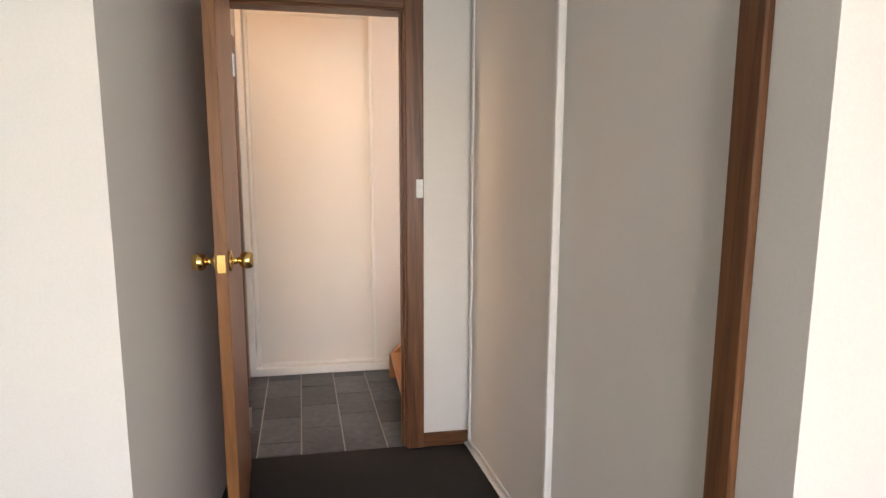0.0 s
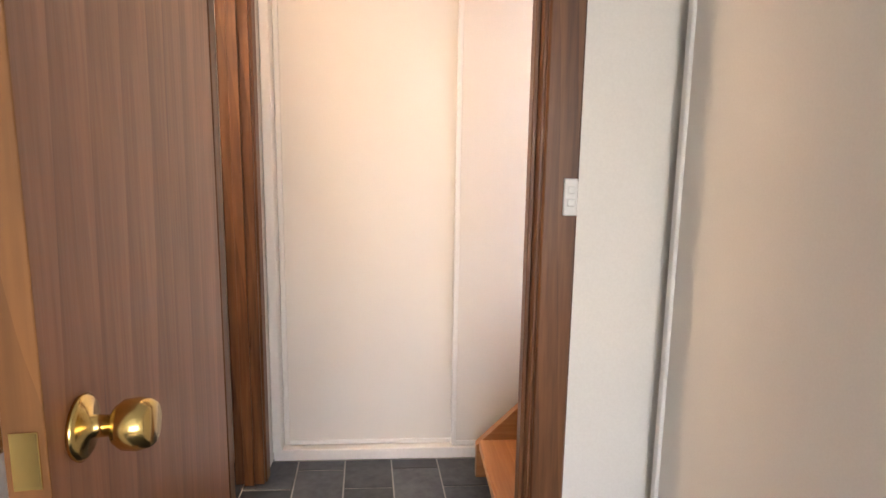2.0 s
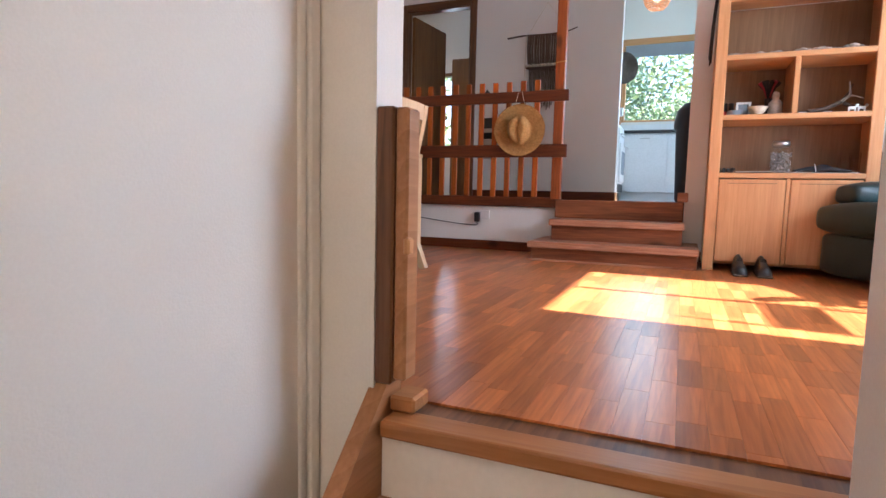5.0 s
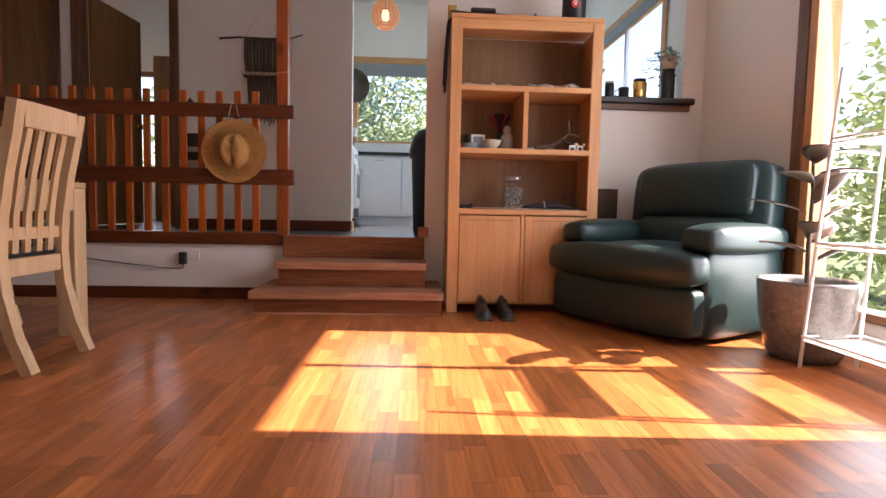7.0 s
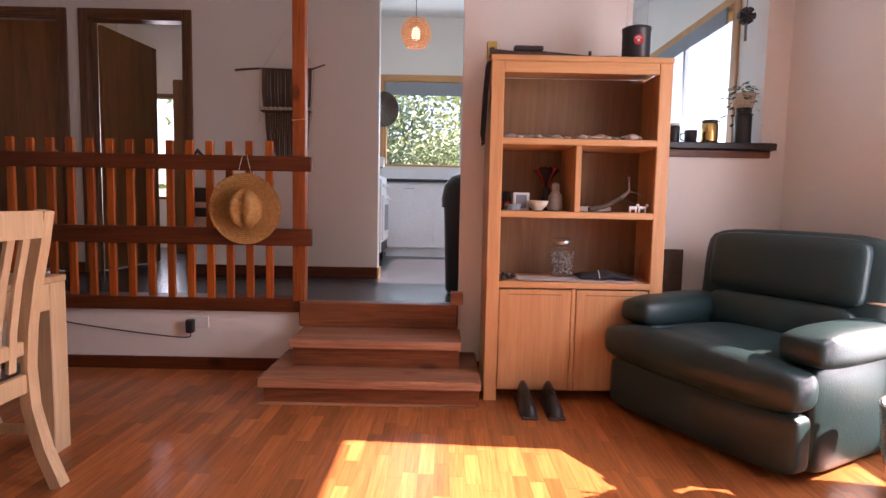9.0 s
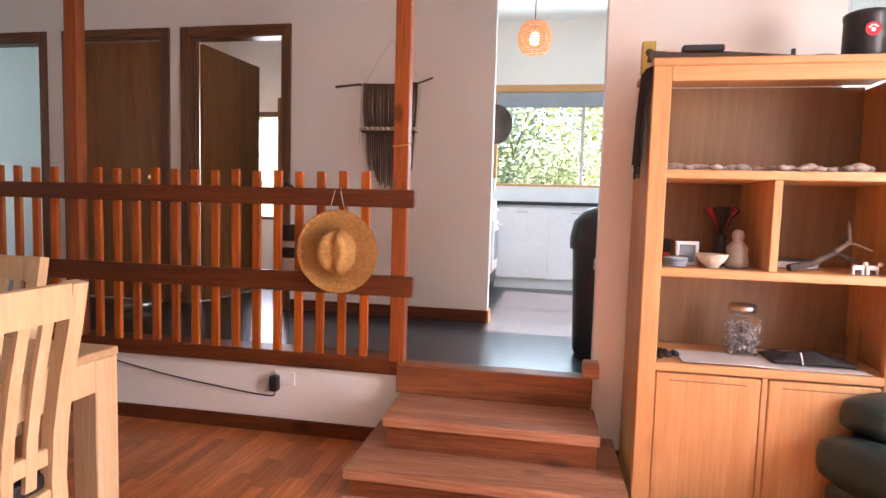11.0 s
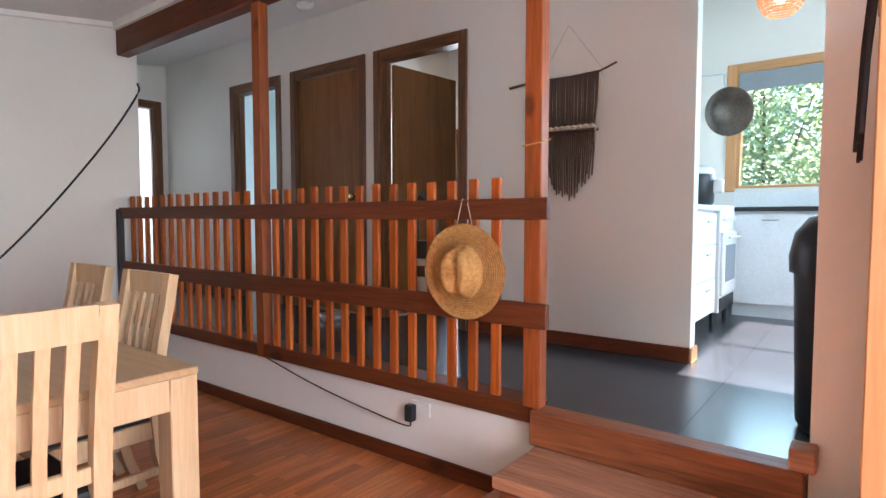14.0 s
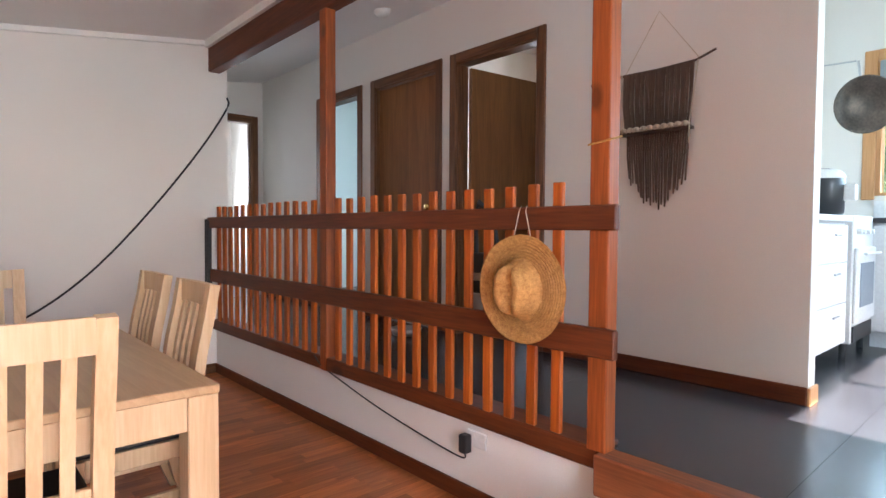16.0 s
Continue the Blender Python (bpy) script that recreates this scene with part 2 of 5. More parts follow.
M_RUBBER_LEAF = mat("rubber_plant_leaf", (0.05, 0.055, 0.03), 0.3, var=(0.12, 0.05, 0.04), vscale=8, bump=0.1, spread=0.3)
M_FERN = mat("green_leaf", (0.06, 0.12, 0.03), 0.5, var=(0.03, 0.07, 0.015), vscale=20, bump=0.2, island=True, spread=0.3)
M_BUSH = mat("bush_leaf", (0.30, 0.40, 0.22), 0.6, var=(0.15, 0.23, 0.11), vscale=2, bump=0.1, island=True, spread=0.35)
M_BUSHY = mat("yellow_leaf", (0.50, 0.54, 0.22), 0.6, var=(0.36, 0.43, 0.18), vscale=2, bump=0.1, island=True, spread=0.3)
M_GRASS = mat("grass", (0.10, 0.15, 0.045), 0.9, var=(0.06, 0.09, 0.03), vscale=3, bump=0.5)
M_BARK = mat("bark", (0.09, 0.065, 0.05), 0.9, vscale=20, bump=0.8)
M_STONE = mat("pebble", (0.45, 0.38, 0.32), 0.7, var=(0.30, 0.24, 0.20), vscale=14, spread=0.4)
M_SHELL = mat("shells_and_buttons", (0.55, 0.5, 0.46), 0.5, var=(0.12, 0.1, 0.1), vscale=60, fine=90, island=True, spread=0.5)
M_PAPER = mat("grey_paper", (0.55, 0.53, 0.5), 0.8, vscale=6, bump=0.1)
M_BLIND = mat("grey_blind", (0.28, 0.31, 0.34), 0.8, vscale=4, bump=0.2)
M_RED_P = mat("red_enamel", (0.45, 0.02, 0.03), 0.4, vscale=9)
M_YEL_P = mat("yellow_enamel", (0.6, 0.42, 0.08), 0.4, vscale=9)
M_WHITEM = mat("white_metal", (0.8, 0.8, 0.78), 0.35, vscale=6, bump=0.02)
M_LAMPSHADE = glow("woven_lamp_shade", (0.62, 0.26, 0.09), 0.045)
M_BULB = glow("bulb", (1.0, 0.75, 0.42), 0.8)

# ---- shape helpers ----


def empty(name, label="", category="", group="", at=(0, 0, 0), rz=0):
    ob = new(name)
    ob.matrix_world = pose(*at, 0, 0, rz)
    return tagged(ob, label, category, group)


def mesh_of(name, bm, material, smooth=False):
    me = bpy.data.meshes.new(name)
    bmesh.ops.recalc_face_normals(bm, faces=bm.faces)
    bm.to_mesh(me)
    bm.free()
    if smooth:
        for p in me.polygons:
            p.use_smooth = True
    for m in material if isinstance(material, (list, tuple)) else [material]:
        me.materials.append(m)
    return me


def part(name, bm, material, parent=None, label="", smooth=False):
    ob = new(name, mesh_of(name, bm, material, smooth))
    ob.parent = parent
    return tagged(ob, label)


def solo(name, bm, material, label, category, group="", kind="", smooth=False, at=None, rz=0):
    ob = part(name, bm, material, None, label, smooth)
    if at:
        ob.matrix_world = pose(*at, 0, 0, rz)
    return tagged(ob, label, category, group, kind)


def box(x0, x1, y0, y1, z0, z1, bev=0.0, bm=None, seg=1):
    b = bmesh.new()
    r = bmesh.ops.create_cube(b, size=1)
    for v in r["verts"]:
        v.co = Vector((x0 + (v.co.x + 0.5) * (x1 - x0), y0 + (v.co.y + 0.5) * (y1 - y0), z0 + (v.co.z + 0.5) * (z1 - z0)))
    if bev:
        bmesh.ops.bevel(b, geom=b.edges[:], offset=bev, segments=seg, profile=0.5, affect="EDGES")
    if bm is None:
        return b
    return merge(bm, b)


def merge(bm, b):
    me = bpy.data.meshes.new("t")
    b.to_mesh(me)
    b.free()
    bm.from_mesh(me)
    bpy.data.meshes.remove(me)
    return bm


def boxes(*bs, bev=0.0):
    bm = bmesh.new()
    for b in bs:
        box(*b, bev=bev, bm=bm)
    return bm


def lathe(profile, seg=24, cx=0.0, cy=0.0, bm=None):
    """Turns (radius, z) pairs about the upright axis."""
    b = bmesh.new()
    rings = []
    for r, z in profile:
        if r < 1e-5:
            rings.append([b.verts.new((cx, cy, z))])
        else:
            rings.append([b.verts.new((cx + r * math.cos(2 * math.pi * i / seg), cy + r * math.sin(2 * math.pi * i / seg), z)) for i in range(seg)])
    for a, c in zip(rings, rings[1:]):
        for i in range(seg):
            j = (i + 1) % seg
            if len(a) == 1 and len(c) == 1:
                continue
            if len(a) == 1:
                b.faces.new((a[0], c[i], c[j]))
            elif len(c) == 1:
                b.faces.new((a[i], a[j], c[0]))
            else:
                b.faces.new((a[i], a[j], c[j], c[i]))
    return b if bm is None else merge(bm, b)


def tube(points, radius, seg=8, bm=None, taper=None):
    """A round bar along points."""
    b = bmesh.new()
    pts = [Vector(p) for p in points]
    rings = []
    for k, p in enumerate(pts):
        d = (pts[min(k + 1, len(pts) - 1)] - pts[max(k - 1, 0)]).normalized()
        u = d.cross(Vector((0, 0, 1)) if abs(d.z) < 0.9 else Vector((1, 0, 0))).normalized()
        w = d.cross(u)
        r = radius if taper is None else radius + (taper - radius) * k / max(1, len(pts) - 1)
        rings.append([b.verts.new(p + (u * math.cos(2 * math.pi * i / seg) + w * math.sin(2 * math.pi * i / seg)) * r) for i in range(seg)])
    for a, c in zip(rings, rings[1:]):
        for i in range(seg):
            b.faces.new((a[i], a[(i + 1) % seg], c[(i + 1) % seg], c[i]))
    b.faces.new(rings[0][::-1])
    b.faces.new(rings[-1])
    return b if bm is None else merge(bm, b)


def smooth(points, n=6):
    """A finer path through the points."""
    p = [Vector(q) for q in points]
    p = [p[0] * 2 - p[1]] + p + [p[-1] * 2 - p[-2]]
    out = []
    for a, b, c, d in zip(p, p[1:], p[2:], p[3:]):
        for i in range(n):
            t = i / n
            out.append(0.5 * (2 * b + (c - a) * t + (2 * a - 5 * b + 4 * c - d) * t * t + (3 * b - a - 3 * c + d) * t ** 3))
    return out + [p[-2]]


def strap(points, side, width, depth, bm=None, bev=0.003):
    """A rectangular bar along points; side is the way of its width."""
    b = bmesh.new()
    pts = [Vector(p) for p in points]
    s = Vector(side).normalized()
    rings = []
    for k, p in enumerate(pts):
        d = (pts[min(k + 1, len(pts) - 1)] - pts[max(k - 1, 0)]).normalized()
        n = d.cross(s).normalized()
        rings.append([b.verts.new(p + s * width / 2 * i + n * depth / 2 * j) for i, j in ((-1, -1), (1, -1), (1, 1), (-1, 1))])
    for a, c in zip(rings, rings[1:]):
        for i in range(4):
            b.faces.new((a[i], a[(i + 1) % 4], c[(i + 1) % 4], c[i]))
    b.faces.new(rings[0][::-1])
    b.faces.new(rings[-1])
    return b if bm is None else merge(bm, b)


def ceil_z(x):
    return 3.77 + 0.141 * (x - 5.22)


def wall(name, axis, at0, at1, a0, a1, z0, z1, openings=(), label="painted plaster wall", material=None):
    """A wall along axis from a0 to a1, between at0 and at1 across, with (b0, b1, zb, zt) openings through it. z1 of 9 reaches the sloping ceiling."""
    cuts_a = sorted({a0, a1, *(q for o in openings for q in o[:2])})
    cuts_z = sorted({z0, z1, *(min(max(q, z0), z1) for o in openings for q in o[2:])})
    bm = bmesh.new()
    known = {}

    def solid(i, k):
        if not (0 <= i < len(cuts_a) - 1 and 0 <= k < len(cuts_z) - 1):
            return False
        a, z = (cuts_a[i] + cuts_a[i + 1]) / 2, (cuts_z[k] + cuts_z[k + 1]) / 2
        return not any(o[0] < a < o[1] and o[2] < z < o[3] for o in openings)

    def corner(i, c, k):
        if (i, c, k) not in known:
            a, b, z = cuts_a[i], (at0, at1)[c], cuts_z[k]
            x, y = (a, b) if axis == "x" else (b, a)
            known[i, c, k] = bm.verts.new((x, y, ceil_z(x) + 0.03 if z > 8.9 else z))
        return known[i, c, k]

    for i in range(len(cuts_a) - 1):
        for k in range(len(cuts_z) - 1):
            if not solid(i, k):
                continue
            for c in (0, 1):
                bm.faces.new([corner(p, c, q) for p, q in ((i, k), (i + 1, k), (i + 1, k + 1), (i, k + 1))])
            for di, dk, ends in ((-1, 0, ((i, k), (i, k + 1))), (1, 0, ((i + 1, k), (i + 1, k + 1))), (0, -1, ((i, k), (i + 1, k))), (0, 1, ((i, k + 1), (i + 1, k + 1)))):
                if not solid(i + di, k + dk):
                    (p, q), (u, w) = ends
                    bm.faces.new([corner(p, 0, q), corner(u, 0, w), corner(u, 1, w), corner(p, 1, q)])
    ob = part(name, bm, material or M_WALL)
    return tagged(ob, label, "wall", kind="structure")


# ---- structure: bedroom and slate hall ----
wall("wall_bedroom_door", "x", 3.73, 3.83, -1.3, 1.585, 0, 2.45, [(0.03, 0.812, -0.001, 2.045)])
wall("wall_bedroom_nook", "y", -0.10, 0.0, 2.54, 3.73, 0, 2.45)
wall("wall_bedroom_return", "x", 2.54, 2.64, -2.9, -0.10, 0, 2.45)
wall("wall_bedroom_west", "y", -3.0, -2.9, -1.6, 2.64, 0, 2.45)
wall("wall_bedroom_south", "x", -1.7, -1.6, -3.0, 1.6, 0, 2.45, [(-0.3, 1.4, 0.8, 2.0)])
wall("wall_bedroom_east", "y", 1.5, 1.6, -1.6, 1.93, 0, 2.45, [(-1.2, 0.4, 0.8, 2.0)])
wall("wall_wardrobe_end", "x", 1.93, 2.066, 1.255, 1.585, 0, 2.45)
wall("wall_hall_west", "y", -0.20, -0.095, 3.84, 4.90, 0, 2.45, [(3.90, 4.66, -0.001, 2.045)])
wall("wall_side_room_west", "y", -1.3, -1.2, 3.84, 4.95, 0, 2.45)
wall("wall_closet", "x", 4.90, 5.0, -1.3, 1.58, 0, 2.45)
tagged(part("floor_bedroom", box(-3.0, 1.6, -1.7, 3.745, -0.1, 0.0), M_CARPET), "dark brown bedroom carpet", "floor", kind="structure")
tagged(part("floor_hall", box(-1.3, 1.6, 3.745, 4.95, -0.1, -0.0035), M_GROUT), "slate tiled hall floor with pale grout", "floor", kind="structure")
tagged(part("ceiling_low", box(-3.0, 1.585, -1.7, 5.0, 2.45, 2.55), M_CEIL), "white plaster ceiling", "ceiling", kind="structure")

# ---- structure: living room, raised hallway, kitchen ----
wall("wall_living_west", "y", 1.585, 1.70, 2.0, 8.95, 0, 9, [(3.765, 4.69, -0.001, 2.55)])
WX0, WX1, WZ0, WZ1 = 2.68, 4.15, 1.13, 3.0
wall("wall_south", "x", 2.0, 2.1, 1.70, 8.84, 0.5, 9, [(WX0, WX1, WZ0, WZ1), (5.95, 7.9, 2.45, 3.5)])
wall("wall_north", "x", 8.85, 8.95, 1.70, 5.35, 0.5, 9)
wall("wall_pass_through", "y", 5.26, 5.36, 2.1, 4.085, 0.5, 9, [(2.25, 3.07, 2.40, 3.45)])
wall("wall_doors", "y", 6.40, 6.50, 4.727, 10.56, 1.2, 9, [(6.295, 7.075, 1.2, 3.455), (7.295, 8.125, 1.2, 3.455), (8.395, 9.09, 1.2, 3.455)])
wall("wall_hall_end", "x", 10.46, 10.56, 4.5, 6.40, 1.2, 9, [(5.45, 6.27, 1.2, 3.455)])
wall("wall_hall_side", "y", 4.9, 5.0, 8.95, 10.46, 1.2, 9)
wall("wall_kitchen_east", "y", 8.84, 8.94, 2.0, 10.56, 1.2, 9, [(3.0, 4.95, 2.47, 3.5), (7.25, 8.1, 2.0, 3.3)])
wall("wall_kitchen_north", "x", 5.45, 5.55, 6.50, 8.84, 1.2, 9)
wall("wall_rooms_between", "x", 8.22, 8.32, 6.50, 8.84, 1.2, 9)
wall("wall_rooms_north", "x", 10.56, 10.66, 6.40, 8.94, 1.2, 9)
wall("wall_far_room_north", "x", 12.7, 12.8, 4.4, 7.0, 1.2, 9)
wall("wall_far_room_west", "y", 4.4, 4.5, 10.46, 12.7, 1.2, 9)
wall("wall_far_room_east", "y", 6.9, 7.0, 10.66, 12.7, 1.2, 9)
wall("wall_plinth", "y", 5.24, 5.34, 5.075, 8.85, 0.9, 1.33)
tagged(part("floor", box(1.60, 5.235, 2.0, 8.9, 0.80, Z1 - 0.0065), M_ARCHX), "red-brown timber strip floor", "floor", kind="structure")
tagged(part("floor_raised", box(5.265, 8.9, 2.0, 12.75, 1.25, Z2 - 0.004), M_BLACK), "raised floor of large dark tiles", "floor", kind="structure")
bm = box(1.585, 9.0, 1.9, 12.8, 0, 0.12)
for v in bm.verts:
    v.co.z += ceil_z(v.co.x)
tagged(part("ceiling", bm, M_CEIL), "sloping white plaster ceiling", "ceiling", kind="structure")

# ---- doors, frames and skirtings ----


def architrave(name, axis, face, side, a0, a1, z0, zt, w=0.065, t=0.018, mats=(None, None)):
    """Three boards round an opening, proud of a wall's face towards side."""
    up, cross = mats[0] or M_ARCH, mats[1] or M_ARCHY
    ob = empty(name, "dark-stained timber door architrave", "architrave")
    ob["kind"] = "structure"
    f0, f1 = sorted((face, face + side * t))
    for p, q, zb, ze, m in ((a0 - w, a0, z0, zt + w, up), (a1, a1 + w, z0, zt + w, up), (a0, a1, zt, zt + w, cross)):
        b = box(p, q, f0, f1, zb, ze, 0.005) if axis == "x" else box(f0, f1, p, q, zb, ze, 0.005)
        part("board", b, m, ob)
    return ob


def jamb(name, axis, c0, c1, a0, a1, z0, zt, t=0.02, m=None, mc=None):
    ob = empty(name, "dark-stained timber door jamb lining", "door frame")
    ob["kind"] = "structure"
    for p, q, zb, ze, mm in ((a0, a0 + t, z0, zt - t, m or M_ARCH), (a1 - t, a1, z0, zt - t, m or M_ARCH), (a0, a1, zt - t, zt, mc or M_ARCHY)):
        b = box(p, q, c0, c1, zb, ze, 0.002) if axis == "x" else box(c0, c1, p, q, zb, ze, 0.002)
        part("lining", b, mm, ob)
    # door stop
    s = 0.012
    mid = (c0 + c1) / 2
    for p, q, zb, ze in ((a0 + t, a0 + t + s, z0, zt - t), (a1 - t - s, a1 - t, z0, zt - t)):
        b = box(p, q, mid - 0.02, mid + 0.02, zb, ze, 0.002) if axis == "x" else box(mid - 0.02, mid + 0.02, p, q, zb, ze, 0.002)
        part("stop", b, m or M_ARCH, ob)
    return ob


def knob_set(parent, x, y, z, mat_, thick=0.038, sides=(1, -1)):
    """A round door knob on each face of a leaf that lies along x, its faces at y -/+ thick/2."""
    for sgn in sides:
        prof = [(0, 0.0), (0.033, 0.0), (0.035, 0.004), (0.030, 0.008), (0.012, 0.011), (0.011, 0.030), (0.020, 0.034), (0.026, 0.042), (0.0275, 0.056), (0.025, 0.068), (0.021, 0.072), (0, 0.072)]
        b = lathe(prof, 24)
        bmesh.ops.rotate(b, verts=b.verts, matrix=Matrix.Rotation(radians(-90 * sgn), 3, "X"))
        bmesh.ops.translate(b, verts=b.verts, vec=(x, y + sgn * thick / 2, z))
        part("knob", b, mat_, parent, "polished brass knob", True)


def door_leaf(name, hinge, rz, width, height, face, edge, label, sides=(1, -1), hinges=True, knob_z=0.98):
    """A flush leaf along +x from its hinge edge at the origin."""
    ob = empty(name, label, "door", at=hinge, rz=rz)
    part("leaf", box(0, width - 0.003, -0.017, 0.017, 0.008, height, 0.001), face, ob)
    part("edge_strip", box(width - 0.003, width, -0.018, 0.018, 0.008, height, 0.001), edge, ob)
    knob_set(ob, width - 0.065, 0, knob_z, M_BRASS, 0.036, sides)
    part("latch_plate", box(width, width + 0.002, -0.012, 0.012, knob_z - 0.028, knob_z + 0.028, 0.0005), M_BRASS, ob, "brass latch plate")
    if hinges:
        for z in (0.22, height - 0.25):
            h = tube([(-0.006, 0.022, z - 0.045), (-0.006, 0.022, z + 0.045)], 0.007, 10)
            box(-0.004, 0.03, 0.018, 0.020, z - 0.045, z + 0.045, bm=h)
            part("hinge", h, M_STEEL, ob, "steel butt hinge")
    return ob


# bedroom door
jamb("door_frame_bedroom", "x", 3.728, 3.832, 0.03, 0.812, 0, 2.045, mc=M_ARCHX)
architrave("architrave_bedroom", "x", 3.73, -1, 0.03 + 0.012, 0.812 - 0.012, 0, 2.045 - 0.012, 0.082, 0.02, (M_ARCH, M_ARCHX))
architrave("architrave_hall", "x", 3.83, 1, 0.03 + 0.012, 0.812 - 0.012, 0, 2.045 - 0.012, 0.065, 0.01, (M_ARCH, M_ARCHX))
door_leaf("bedroom_door", (0.062, 3.700, 0), -83.5, 0.755, 2.02, M_DOORW, M_EDGE, "open flush timber bedroom door with brass knobs", knob_z=1.055)
st = box(0.788, 0.793, 3.775, 3.80, 0.94, 1.0)
tagged(part("strike_plate", st, M_STEEL), "steel strike plate in the door jamb", "strike plate")

jamb("door_frame_side", "y", -0.205, -0.088, 3.90, 4.66, 0, 2.045)
architrave("architrave_side", "y", -0.095, 1, 3.908, 4.652, 0, 2.037, 0.06, 0.016)
door_leaf("side_room_door", (-0.225, 4.63, 0), 176, 0.71, 2.02, M_DOORW, M_EDGE, "open timber door of the side room", (1,))

# light switch on the architrave
sw = empty("light_switch", "narrow white two-gang architrave light switch", "switch", at=(0.862, 3.709, 1.256))
part("plate", box(-0.016, 0.016, -0.009, 0, -0.042, 0.042, 0.003, seg=2), M_PLASTW, sw)
for dz in (-0.012, 0.016):
    part("rocker", box(-0.009, 0.009, -0.014, -0.009, dz - 0.009, dz + 0.009, 0.003, seg=2), M_PLASTW, sw)


def skirting(name, pieces, material, h=0.08):
    ob = empty(name, "dark-stained timber skirting board", "baseboard")
    ob["kind"] = "structure"
    for x0, x1, y0, y1, z in pieces:
        part("board", box(x0, x1, y0, y1, z, z + h, 0.004), material, ob)


skirting("baseboard_bedroom", [(0.878, 1.10, 3.715, 3.73, 0.0)], M_ARCHX, 0.07)
skirting("baseboard_plinth", [(5.225, 5.24, 5.145, 8.85, Z1)], M_REDY, 0.08)
skirting("baseboard_living_north", [(1.70, 5.225, 8.835, 8.85, Z1)], M_ARCHX, 0.08)
skirting("baseboard_living_east", [(5.245, 5.26, 2.1, 3.96, Z1)], M_ARCHY, 0.08)
skirting("baseboard_hallway", [(6.385, 6.40, 4.727, 6.229, Z2), (6.385, 6.40, 7.141, 7.229, Z2), (6.385, 6.40, 8.191, 8.329, Z2), (6.385, 6.40, 9.156, 10.46, Z2)], M_REDY, 0.085)
tagged(part("baseboard_wall_end", box(6.385, 6.51, 4.712, 4.727, Z2, Z2 + 0.085, 0.004), M_PINE), "pale timber skirting on the wall end", "baseboard", kind="structure")


# wardrobe sliding doors beside the bedroom door
def sliding_leaf(name, axis, a0, a1, c, z0, z1, label, sign):
    """A panel in a thin white metal frame, standing on plane c, facing sign."""
    ob = empty(name, label, "sliding door", "sliding closet doors")
    t = 0.012

    def bx(p, q, d0, d1, zb, ze, bev=0.0):
        lo, hi = sorted((c + sign * d0, c + sign * d1))
        return box(p, q, lo, hi, zb, ze, bev) if axis == "x" else box(lo, hi, p, q, zb, ze, bev)

    part("panel", bx(a0 + 0.01, a1 - 0.01, -t, 0, z0 + 0.01, z1 - 0.01), M_LEAFW, ob)
    part("stile", bx(a0, a0 + 0.022, -t - 0.003, 0.008, z0, z1, 0.003), M_TRIMW, ob, "white metal stile")
    part("stile", bx(a1 - 0.022, a1, -t - 0.003, 0.008, z0, z1, 0.003), M_TRIMW, ob, "white metal stile")
    part("rail", bx(a0 + 0.022, a1 - 0.022, -t - 0.003, 0.006, z0, z0 + 0.02, 0.002), M_TRIMW, ob)
    part("rail", bx(a0 + 0.022, a1 - 0.022, -t - 0.003, 0.006, z1 - 0.02, z1, 0.002), M_TRIMW, ob)
    return ob


WY0 = 2.13
wardrobe = [
    sliding_leaf("wardrobe_door", "y", 2.855, 3.69, 1.100, 0.03, 2.13, "off-white sliding wardrobe door with white metal stiles", -1),
    sliding_leaf("wardrobe_door", "y", WY0, 2.91, 1.135, 0.03, 2.13, "off-white sliding wardrobe door with white metal stiles", -1),
    tagged(part("trim_wardrobe_track", box(1.085, 1.16, WY0, 3.72, 0.0, 0.012, 0.003), M_TRIMW), "white wardrobe floor track", "track", kind="structure"),
    tagged(part("trim_wardrobe_head", box(1.09, 1.16, WY0, 3.72, 2.135, 2.20, 0.003), M_ARCHY), "timber wardrobe head trim", "trim", kind="structure"),
    tagged(part("wall_wardrobe_bulkhead", box(1.10, 1.20, WY0, 3.72, 2.20, 2.45), M_WALL), "plaster bulkhead over the wardrobe", "wall", kind="structure"),
    tagged(part("trim_wardrobe_jamb", box(1.085, 1.17, WY0 - 0.07, WY0 - 0.002, 0, 2.20, 0.004), M_ARCH), "timber wardrobe jamb", "trim", kind="structure"),
    tagged(part("trim_wardrobe_side", box(1.122, 1.16, 3.69, 3.716, 0.028, 2.135), M_TRIMW), "white wardrobe side strip", "trim", kind="structure"),
]
# the wardrobe front stands a few degrees off square
SKEW = Matrix.Translation((1.10, 3.71, 0)) @ Matrix.Rotation(radians(5.4), 4, "Z") @ Matrix.Translation((-1.10, -3.71, 0))
for ob in wardrobe:
    ob.matrix_world = SKEW @ ob.matrix_world

# hall closet
sliding_leaf("closet_door", "x", -0.05, 0.735, 4.868, 0.055, 2.29, "tall off-white sliding closet door in the slate hall", -1)
sliding_leaf("closet_door", "x", 0.70, 1.545, 4.842, 0.055, 2.29, "tall off-white sliding closet door beside the stair", -1)
tagged(part("trim_closet_sill", box(-0.09, 1.545, 4.822, 4.90, 0.0, 0.052, 0.003), M_TRIMW), "white closet floor track", "track", kind="structure")
tagged(part("trim_closet_head", box(-0.09, 1.545, 4.822, 4.90, 2.295, 2.33, 0.003), M_TRIMW), "white closet head track", "track", kind="structure")
tagged(part("wall_closet_bulkhead", box(-0.09, 1.58, 4.84, 4.90, 2.33, 2.45), M_WALL), "plaster over the closet", "wall", kind="structure")
